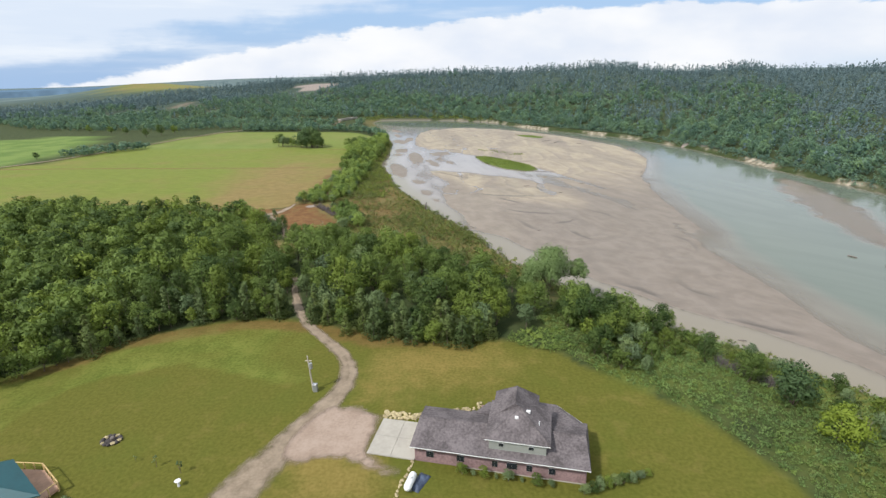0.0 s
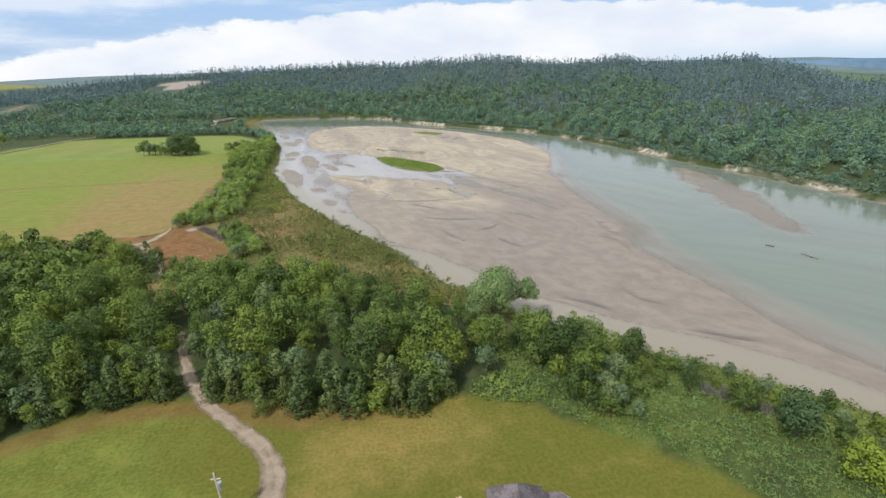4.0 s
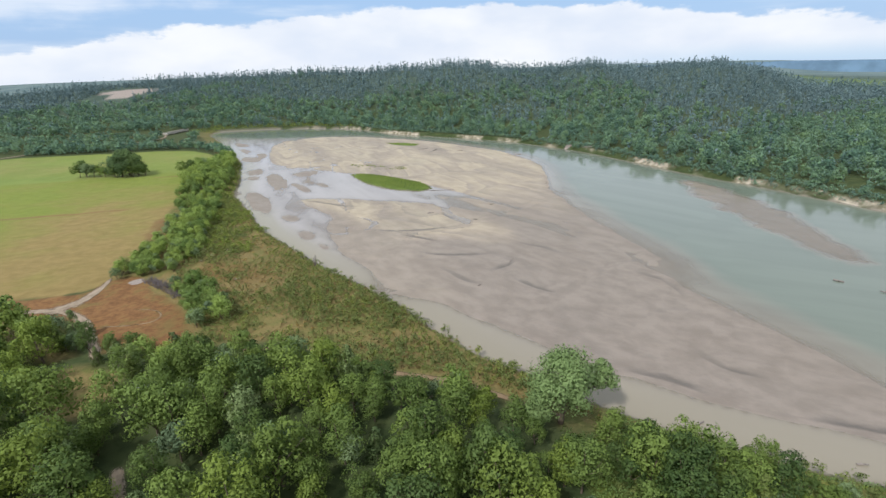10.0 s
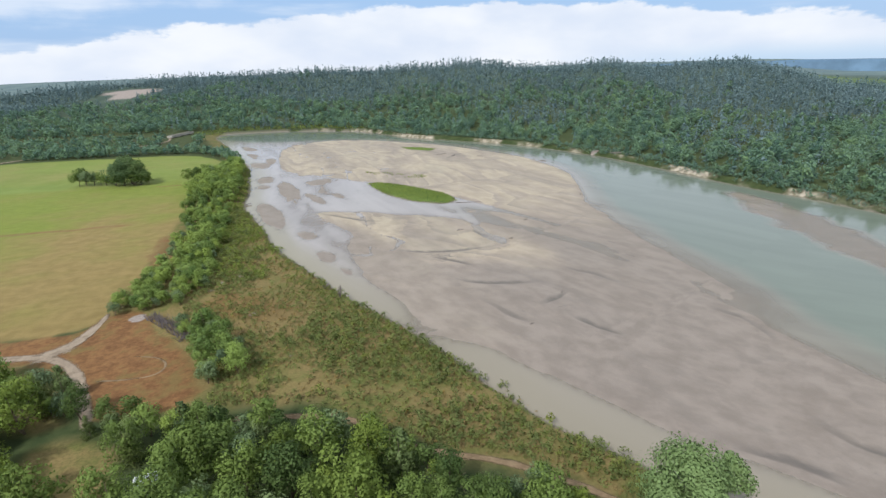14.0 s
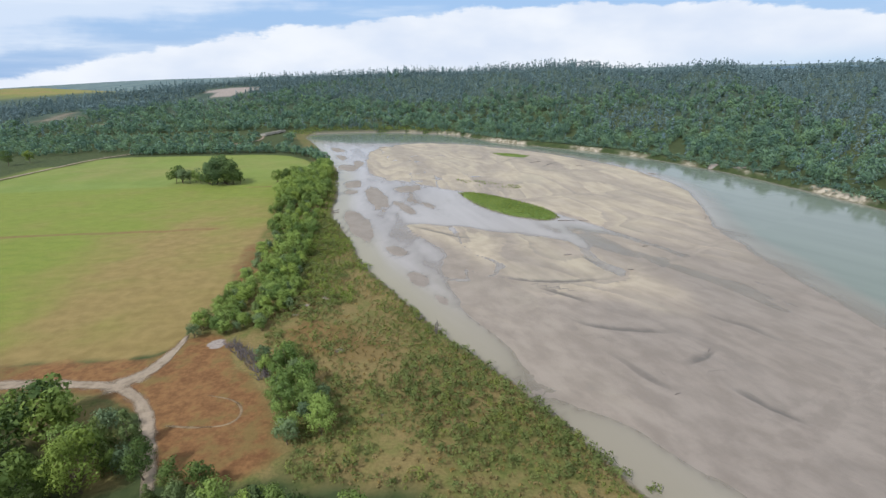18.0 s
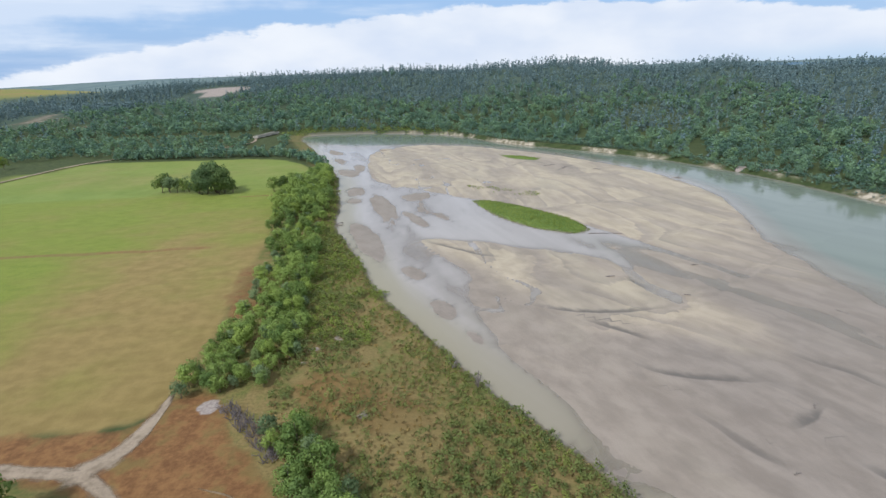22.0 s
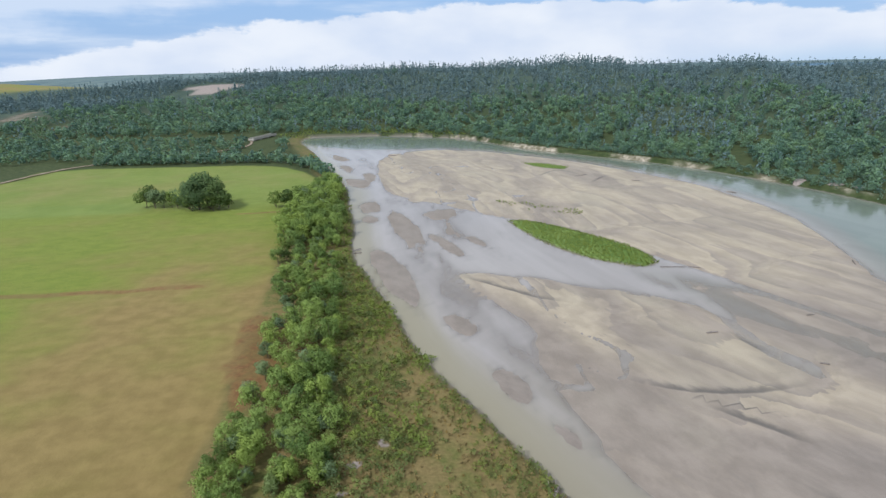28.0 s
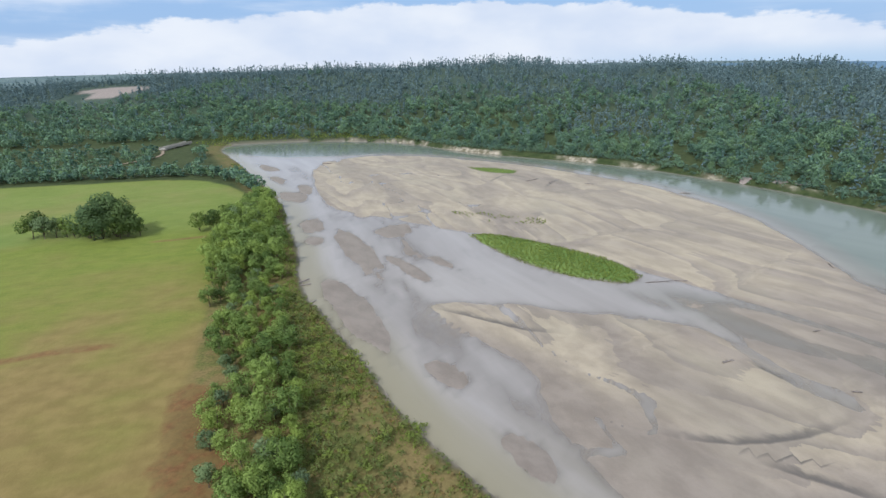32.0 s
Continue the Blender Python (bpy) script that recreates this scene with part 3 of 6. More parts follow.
FOREST = [(-80, 68), (-66, 77), (-60, 86), (-44, 94), (-31, 95.5), (-9, 88), (2, 86), (12, 88), (18, 92), (24, 100), (26, 107), (20, 115), (10, 123), (-1, 129), (-12, 137), (-22, 143), (-34, 147), (-42, 146), (-52, 151), (-66, 166), (-90, 170), (-200, 168), (-300, 160), (-300, 60), (-120, 50)]
FOOT_TRAIL = [(-40, 147.5), (-30.8, 145.6), (-22.4, 144.2), (-15.6, 142.4), (-10.7, 138.4), (-7.9, 134.2), (-1.8, 130.9), (3.9, 129), (10.1, 126), (15.7, 121), (19.6, 117.1)]
CENTRE = (-15.0, 90.0)
BEARINGS = [-180, -90, -70, -60, -45, -38, -31, -23, -15, -4, 8, 15, 25, 33, 42, 46, 50, 56, 70, 90, 180]
CREST_AT = [1500, 1400, 1200, 1000, 900, 900, 900, 880, 850, 800, 720, 690, 700, 720, 740, 770, 800, 850, 1200, 1500, 1500]
CREST_UP = [5, 5, 3, 2, 2, 9, 19, 31, 38, 38, 39, 45, 37, 38, 34, 26, 12, 4, 3, 5, 5]
FOOT_AT = [900, 900, 800, 700, 600, 570, 545, 525, 505, 470, 440, 410, 370, 335, 300, 310, 340, 400, 600, 900, 900]


def lattice(seed):
    return np.random.RandomState(seed).rand(256, 256)


def value_noise(x, y, seed):
    table = lattice(seed)
    i, j = np.floor(x).astype(int), np.floor(y).astype(int)
    u, v = x - i, y - j
    u, v = u * u * (3 - 2 * u), v * v * (3 - 2 * v)
    a, b, c, d = (table[(i + p) % 256, (j + q) % 256] for p, q in ((0, 0), (1, 0), (0, 1), (1, 1)))
    return (a * (1 - u) + b * u) * (1 - v) + (c * (1 - u) + d * u) * v


def fractal(x, y, seed, octaves=4):
    """Noise from -0.5 to 0.5, with detail."""
    total, weight, gain = 0.0, 0.0, 1.0
    for k in range(octaves):
        total = total + gain * value_noise(x * 2**k + 17.3 * k, y * 2**k + 9.1 * k, seed + k)
        weight, gain = weight + gain, gain * 0.5
    return total / weight - 0.5


def smooth(v, lo=0.0, hi=1.0):
    u = np.clip((v - lo) / (hi - lo), 0, 1)
    return u * u * (3 - 2 * u)


def rounded(points, times=2, closed=True):
    """Cuts the corners of a line, so that it bends softly."""
    p = np.array(points, float)
    for _ in range(times):
        q = np.roll(p, -1, 0) if closed else p[1:]
        a = p if closed else p[:-1]
        cut = np.stack([0.75 * a + 0.25 * q, 0.25 * a + 0.75 * q], 1).reshape(-1, 2)
        p = cut if closed else np.concatenate([p[:1], cut, p[-1:]])
    return p


def outline_distance(x, y, points, turns=1):
    """Distance to a closed outline, negative inside."""
    p = rounded(points, turns) if turns else np.array(points, float)
    best, inside = np.full(x.shape, 1e9), np.zeros(x.shape, bool)
    for (ax, ay), (bx, by) in zip(p, np.roll(p, -1, 0)):
        dx, dy = bx - ax, by - ay
        u = np.clip(((x - ax) * dx + (y - ay) * dy) / (dx * dx + dy * dy + 1e-9), 0, 1)
        best = np.minimum(best, (x - ax - u * dx) ** 2 + (y - ay - u * dy) ** 2)
        if abs(dy) > 1e-9:
            inside ^= ((ay > y) != (by > y)) & (x < dx * (y - ay) / dy + ax)
    return np.where(inside, -1, 1) * np.sqrt(best)


def line_distance(x, y, points, turns=2):
    """Distance from an open line and the way along it."""
    p = rounded(points, turns, False)
    best, along, run = np.full(x.shape, 1e18), np.zeros(x.shape), 0.0
    for (ax, ay), (bx, by) in zip(p[:-1], p[1:]):
        dx, dy = bx - ax, by - ay
        size = math.hypot(dx, dy)
        u = np.clip(((x - ax) * dx + (y - ay) * dy) / (size * size + 1e-9), 0, 1)
        d = (x - ax - u * dx) ** 2 + (y - ay - u * dy) ** 2
        along = np.where(d < best, run + u * size, along)
        best, run = np.minimum(best, d), run + size
    return np.sqrt(best), along


def hill_height(x, y):
    """The wooded bluffs beyond the river."""
    dx, dy = x - CENTRE[0], y - CENTRE[1]
    r, b = np.hypot(dx, dy), np.degrees(np.arctan2(dx, dy))
    crest, up, foot = (np.interp(b, BEARINGS, v) for v in (CREST_AT, CREST_UP, FOOT_AT))
    u = (r - foot) / (crest - foot)
    rise = smooth(u) ** 0.9
    fall = np.exp(-((np.maximum(r - crest, 0) / 420) ** 2))
    ravines = fractal(x / 140, y / 140, 31, 4)
    h = up * np.where(u < 1, rise, 0.25 + 0.75 * fall) * (1 + 0.25 * ravines * np.clip(1.4 - u, 0, 1)) + 7 * ravines * smooth(u, 0.15, 0.6) * smooth(u, 1.3, 0.8)
    gully = fractal(b / 5.5 + 0.004 * r, r / 420, 37, 3)
    h = h * (1 + 0.9 * gully * smooth(u, 0.05, 0.35) * smooth(u, 1.0, 0.7))
    rolling = smooth(r, 1200, 2600) * (-4 + 22 * fractal(x / 900, y / 900, 57, 3))
    knoll = 24 * np.exp(-(((r - 1380) / 260) ** 2) - ((b + 35) / 5.5) ** 2)
    sunk = smooth(r, 1500, 3200) * (48 * smooth(b, -24, -42) + 36 * smooth(b, 40, 52))
    return np.maximum(h, 0) + rolling - sunk + knoll


def place_data(x, y):
    """Height of the ground, depth of water, distance from the bank and the flow coordinates."""
    wobble = 1.6 * fractal(x / 9, y / 9, 3, 3) * smooth(np.abs(x) + y, -100, 40)
    sd = outline_distance(x, y, RIVER) + wobble
    near, along = line_distance(x, y, NEAR_BANK)
    far, _ = line_distance(x, y, FAR_BANK)
    return sd, near, far, along


def lobes(near, along):
    """Overlapping sand lobes: each whole number is the crest of one."""
    warp = 6 * fractal(near / 30, along / 45, 14, 3)
    return 7.5 * fractal((near + warp) / 30, (along + 2 * warp) / 95, 11, 3)


def bed_height(x, y, sd, near, far, along):
    a, b = fractal(near / 6, along / 26, 11, 4), fractal(near / 18, along / 60, 21, 4)
    c = fractal(near / 2.2, along / 9, 41, 3)
    saw = lobes(near, along) % 1.0
    saw = np.where(saw < 0.8, saw / 0.8, (1 - saw) / 0.2)
    upper = outline_distance(x, y, UPPER_BAR) + 7 * b + 5 * a
    lower = outline_distance(x, y, LOWER_BAR) + 7 * b + 5 * a
    on_upper, on_lower = smooth(upper, 2.5, -3), smooth(lower, 3, -5)
    deep_side = smooth(outline_distance(x, y, DEEP) + 6 * b + 3 * a, 6, -9)
    bars = np.minimum(upper, lower)
    channel = -0.17 + 0.10 * smooth(y, 285, 240) * smooth(sd, -5, -13) - (0.25 + 0.85 * smooth(bars, 4, 22)) * deep_side - 0.12 * smooth(sd, 0, -4) * smooth(sd, -16, -6)
    sunken = outline_distance(x, y, SUNKEN_BAR) + 8 * a + 4 * c
    channel = np.maximum(channel, -1.25 + 1.235 * smooth(sunken, 6, -4))
    gap = smooth(upper, 24, 6) * smooth(lower, 24, 6)
    channel = channel * (1 - 0.90 * gap)
    channel = channel + (1 - 0.6 * gap) * (0.34 * b + 0.30 * a + 0.06 * c + 0.05 * (saw - 0.5)) * (1 - deep_side) * (0.5 + 0.5 * smooth(y, 190, 260)) * smooth(sd, -3, -10)
    h = channel * (1 - on_upper) * (1 - on_lower)
    h = h + on_upper * (0.13 + 0.08 * (saw - 0.4) + 0.14 * a + 0.06 * c)
    h = h + on_lower * (1 - on_upper) * (0.095 + 0.09 * (saw - 0.45) + 0.09 * a + 0.12 * b + 0.04 * c)
    stream, _ = line_distance(x, y, [(30, 277), (34, 258), (34.5, 244), (33, 231), (37, 220), (50, 203)])
    h = h - 0.11 * smooth(stream + 5 * a, 2.6, 0.4) * smooth(y, 205, 225)
    braid = np.abs(fractal((near + 8 * b) / 15, along / 52, 93, 3))
    h = h - 0.17 * smooth(braid + 0.02 * c, 0.030, 0.004) * smooth(x, 34, 8) * smooth(y, 185, 205) * np.maximum(on_lower, on_upper)
    for cx, cy, long, wide, turn in SMALL_BARS:
        ca, sa = math.cos(radians(turn)), math.sin(radians(turn))
        u, v = (x - cx) * ca + (y - cy) * sa, -(x - cx) * sa + (y - cy) * ca
        q = np.sqrt((u / long) ** 2 + (v / wide) ** 2) + 2.3 * a + 0.5 * c + 0.6 * b
        h = np.maximum(h, np.where(q < 1.8, 0.24 * smooth(q, 1.35, 0.7) - 0.09, -9))
    for outline, up in ((ISLAND, 0.55), (UPPER_ISLAND, 0.4)):
        isle = outline_distance(x, y, outline) + 1.2 * c
        h = np.where(isle < 3, np.maximum(h, up * smooth(isle, 0.8, -1.5) - 0.1), h)
    return h


def ground_height(x, y, data=None):
    x, y = np.asarray(x, float), np.asarray(y, float)
    sd, near, far, along = place_data(x, y) if data is None else data
    on_far = smooth(near - far, -8, 8)
    target = 3.0 + 1.0 * smooth(y, 150, 95) * smooth(x, 60, 40)
    low = 0.05 + 0.9 * smooth(sd, 0, 2.2) + (target - 0.95) * smooth(sd, 2, 26)
    cut = 0.05 + 2.2 * smooth(sd, 1.5, 4.5) + 1.5 * smooth(sd, 5, 60)
    land = low * (1 - on_far) + cut * on_far + hill_height(x, y) + 0.22 * fractal(x / 6, y / 6, 71, 3) * smooth(sd, 0, 6) * (0.25 + 0.75 * smooth(y, 80, 110))
    wet = bed_height(x, y, sd, near, far, along)
    k = smooth(sd, -1.2, 0.4)
    return wet * (1 - k) + land * k


def axis(lo, hi, step, least, most, growth=1.11):
    inner = np.arange(lo, hi + step / 2, step)
    outer, d, below, over = step, step, [], []
    p, q = lo, hi
    while p > least:
        d *= growth
        p -= d
        below.append(p)
    d = step
    while q < most:
        d *= growth
        q += d
        over.append(q)
    return np.concatenate([below[::-1], inner, over])


def mesh_from(name, verts, faces, mat, smooth_faces=True):
    """A mesh from arrays of places and of quads or triangles."""
    me = bpy.data.meshes.new(name)
    n, sides = len(faces), faces.shape[1]
    me.vertices.add(len(verts))
    me.vertices.foreach_set("co", np.ascontiguousarray(verts, np.float32).ravel())
    me.loops.add(n * sides)
    me.loops.foreach_set("vertex_index", np.ascontiguousarray(faces, np.int32).ravel())
    me.polygons.add(n)
    me.polygons.foreach_set("loop_start", np.arange(0, n * sides, sides, dtype=np.int32))
    me.polygons.foreach_set("use_smooth", np.full(n, smooth_faces))
    me.materials.append(mat)
    me.update(calc_edges=True)
    return me


def give(me, name, kind, values):
    at = me.attributes.new(name, kind, "POINT")
    at.data.foreach_set({"FLOAT": "value", "FLOAT_VECTOR": "vector", "FLOAT_COLOR": "color"}[kind], np.ascontiguousarray(values, np.float32).ravel())


def grid_faces(nx, ny):
    i, j = np.meshgrid(np.arange(nx - 1), np.arange(ny - 1))
    a = (j * nx + i).ravel()
    return np.stack([a, a + 1, a + 1 + nx, a + nx], 1)


XS, YS = axis(-100, 160, 1.0, -4600, 4600), axis(40, 480, 1.25, -1500, 4600)
gx, gy = (v.ravel() for v in np.meshgrid(XS, YS))
DATA = place_data(gx, gy)
gz = ground_height(gx, gy, DATA)
sd, near, far, along = DATA
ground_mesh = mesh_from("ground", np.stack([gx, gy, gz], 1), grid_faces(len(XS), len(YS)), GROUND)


def inside(outline, soft, rag=0.0, seed=5):
    d = outline_distance(gx, gy, outline)
    return smooth(d + rag * fractal(gx / 5, gy / 5, seed, 4), soft, -soft)


bed_mask = smooth(sd, 0.8, -0.3) * (1 - np.maximum(inside(ISLAND, 0.8, 2), inside(UPPER_ISLAND, 0.8, 2)))
isle_mask = np.maximum(inside(ISLAND, 0.8, 2), inside(UPPER_ISLAND, 0.8, 2))
on_far_side = smooth(near - far, -8, 8)
bare = np.zeros_like(gx)
for px, py, pr in BARE_SPOTS:
    bare = np.maximum(bare, smooth(np.hypot(gx - px, (gy - py) * 1.4) + 2.0 * fractal(gx / 2, gy / 2, 33, 2), pr + 0.6, pr - 0.8))
bare = np.maximum(bare, inside(SCAR, 8, 14))
scars = np.zeros_like(gx)
for px, py, pr in RED_SCARS:
    scars = np.maximum(scars, smooth(np.hypot(gx - px, (gy - py) * 0.6) + 20 * fractal(gx / 20, gy / 20, 34, 3), pr, pr * 0.6))
wood_rim = 0.55 * smooth(outline_distance(gx, gy, LAWN) + 5 * fractal(gx / 7, gy / 7, 47, 3), -7, -3) * inside(LAWN, 1) * smooth(gx, 4, -6) * smooth(gy, 60, 74)
radius_of = np.hypot(gx - CENTRE[0], gy - CENTRE[1])
back_green = smooth(radius_of, 700, 780) * smooth(radius_of, 1150, 1000) * smooth(np.degrees(np.arctan2(gx - CENTRE[0], gy - CENTRE[1])), 45, 48)
zone_a = np.stack([np.maximum(inside(FIELD, 1.0, 3), inside(FAR_TAN, 30)), np.maximum.reduce([inside(RUSTY, 1.5, 5), inside(RUSTY_EDGE, 1.5, 5), inside(RUSTY_BANK, 1.5, 5), 0.62 * inside(ORANGE_MEADOW, 4, 10), 0.5 * scars, wood_rim, 0.85 * smooth(np.abs(gy - 268 - 4 * fractal(gx / 20, gy / 20, 45, 2)), 2.4, 0.5) * smooth(gx, -78, -90) * inside(FIELD, 2), 0.7 * smooth(np.abs(gy - 334 - 2 * fractal(gx / 9, gy / 9, 46, 2)), 2.4, 0.6) * smooth(gx, -100, -92) * inside(FIELD, 2)]), np.maximum.reduce([inside(MEADOW, 3, 6), inside(EDGE_GRASS, 1.5, 3), inside(CLEARING_GRASS, 1.5, 3), inside(GLADE, 1.5, 3), 0.8 * inside(TRACK_VERGE, 1.5, 3), 0.7 * smooth(sd, 14, 6) * smooth(sd, 0.2, 1) * (1 - on_far_side)]), np.ones_like(gx)], 1)
bare = np.maximum(bare, 0.5 * scars)
zone_b = np.stack([bed_mask, bare, inside(LAWN, 1.0, 3), np.ones_like(gx)], 1)
ripe = np.maximum.reduce([1.05 * smooth(gy, 322, 242) * smooth(gx, -138, -86), 0.42 * smooth(gy, 235, 192) * smooth(gx, -280, -120), 0.6 * smooth(gx, -125, -72) * smooth(gy, 345, 275)]) + 0.25 * smooth(gy, 345, 380)
cut_mask = on_far_side * smooth(sd, 0.3, 1.2) * smooth(sd, 5.5, 3.5) * smooth(fractal(gx / 14, gy / 14, 91, 3), -0.03, 0.12)
ripe = np.maximum(ripe, 0.6 * inside(FAR_TAN, 30))
zone_c = np.stack([ripe, np.maximum.reduce([inside(GREEN_FIELD, 3), 0.5 * back_green, isle_mask, 0.5 * smooth(np.abs(gy - 350), 12, 6) * smooth(gx, -120, -140) * inside(FIELD, 3), 0.35 * smooth(gy, 335, 352) * inside(FIELD, 3)]), cut_mask, np.ones_like(gx)], 1)
for zone_name, values in (("zone_a", zone_a), ("zone_b", zone_b), ("zone_c", zone_c)):
    give(ground_mesh, zone_name, "FLOAT_COLOR", values)
give(ground_mesh, "parched", "FLOAT", np.maximum(inside(DRY_LAWN, 9, 8), inside(DRY_YARD, 4.5, 4)))
give(ground_mesh, "unmown", "FLOAT", np.maximum.reduce([inside(ROUGH_GRASS, 0.4, 2.0), inside(ROUGH_WEST, 0.4, 2.0), inside(BRUSH_BANK, 1.2, 3)]))
dx, dy = gx - CENTRE[0], gy - CENTRE[1]
bearing, radius = np.degrees(np.arctan2(dx, dy)), np.hypot(dx, dy)
steep = (radius - np.interp(bearing, BEARINGS, FOOT_AT)) / (np.interp(bearing, BEARINGS, CREST_AT) - np.interp(bearing, BEARINGS, FOOT_AT))
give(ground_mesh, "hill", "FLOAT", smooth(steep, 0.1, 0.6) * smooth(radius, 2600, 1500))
# weight of the haze-tinted colour on remote ground
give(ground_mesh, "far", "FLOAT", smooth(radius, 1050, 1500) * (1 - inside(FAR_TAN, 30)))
give(ground_mesh, "lobe", "FLOAT", lobes(near, along))


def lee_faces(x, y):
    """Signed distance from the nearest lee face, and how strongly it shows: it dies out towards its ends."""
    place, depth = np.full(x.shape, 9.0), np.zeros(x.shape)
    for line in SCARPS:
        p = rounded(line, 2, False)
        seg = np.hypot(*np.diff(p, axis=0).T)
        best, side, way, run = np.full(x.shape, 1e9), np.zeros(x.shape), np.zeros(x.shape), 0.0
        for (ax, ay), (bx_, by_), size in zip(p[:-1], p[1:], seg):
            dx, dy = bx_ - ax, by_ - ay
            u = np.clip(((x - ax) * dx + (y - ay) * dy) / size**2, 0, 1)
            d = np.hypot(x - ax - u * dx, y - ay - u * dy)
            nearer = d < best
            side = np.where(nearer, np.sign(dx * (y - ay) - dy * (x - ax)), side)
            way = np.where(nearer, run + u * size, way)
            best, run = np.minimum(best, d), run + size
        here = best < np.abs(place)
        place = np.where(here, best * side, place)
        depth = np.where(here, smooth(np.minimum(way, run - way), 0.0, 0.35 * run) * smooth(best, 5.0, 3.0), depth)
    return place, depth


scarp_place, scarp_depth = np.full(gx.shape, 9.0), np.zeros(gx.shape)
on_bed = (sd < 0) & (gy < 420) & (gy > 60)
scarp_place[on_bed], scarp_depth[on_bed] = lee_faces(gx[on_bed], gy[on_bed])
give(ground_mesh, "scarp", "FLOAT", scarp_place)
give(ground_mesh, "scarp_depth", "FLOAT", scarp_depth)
bar_a, bar_b = outline_distance(gx, gy, LOWER_BAR), outline_distance(gx, gy, UPPER_BAR)
on_bars = np.maximum.reduce([smooth(np.minimum(bar_a, bar_b), 5, -3), smooth(outline_distance(gx, gy, SUNKEN_BAR), 6, -2), smooth(bar_a, 24, 8) * smooth(bar_b, 24, 8)])
give(ground_mesh, "dry", "FLOAT", 0.75 * smooth(outline_distance(gx, gy, UPPER_BAR), 4, -6) * smooth(gy, 240, 290) - 0.9 * (1 - on_bars) - 0.42 * smooth(gy, 265, 215) - 0.30 * smooth(gx, 8, 34) * smooth(gy, 236, 202) + 0.75 * smooth(outline_distance(gx, gy, DRY_TONGUE) + 8 * fractal(gx / 14, gy / 14, 44, 3), 5, -5))
give(ground_mesh, "flow", "FLOAT_VECTOR", np.stack([near + 3 * fractal(near / 20, along / 30, 77, 3), along + 0 * near, 0 * near], 1))
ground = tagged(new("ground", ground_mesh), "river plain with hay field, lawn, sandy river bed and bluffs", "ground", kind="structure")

# the river's surface, where it is wet
WX, WY = np.arange(-125, 260, 1.8), np.arange(-80, 575, 1.8)
rx, ry = (v.ravel() for v in np.meshgrid(WX, WY))
wdata = place_data(rx, ry)
wet_faces = grid_faces(len(WX), len(WY))
wet_faces = wet_faces[(wdata[0][wet_faces] < 2.5).any(1)]
kept, wet_faces = np.unique(wet_faces, return_inverse=True)
wet_faces = wet_faces.reshape(-1, 4)
wz_here = np.zeros(len(kept))
water_mesh = mesh_from("water", np.stack([rx[kept], ry[kept], wz_here], 1), wet_faces, WATER)
bed_here = ground_height(rx[kept], ry[kept], tuple(v[kept] for v in wdata))
give(water_mesh, "depth", "FLOAT", np.maximum(0, -bed_here))
between = smooth(outline_distance(rx[kept], ry[kept], UPPER_BAR), 24, 8) * smooth(outline_distance(rx[kept], ry[kept], LOWER_BAR), 24, 8) * smooth(rx[kept], 15, 42)
give(water_mesh, "main", "FLOAT", np.maximum(smooth(outline_distance(rx[kept], ry[kept], DEEP), 10, -4), 0.85 * between))
give(water_mesh, "flow", "FLOAT_VECTOR", np.stack([wdata[1][kept], wdata[3][kept], wz_here], 1))
tagged(new("water", water_mesh), "shallow silty braided river with a calm grey-green channel", "river", kind="structure")


def height_at(x, y):
    return float(ground_height(np.array([x]), np.array([y]))[0])


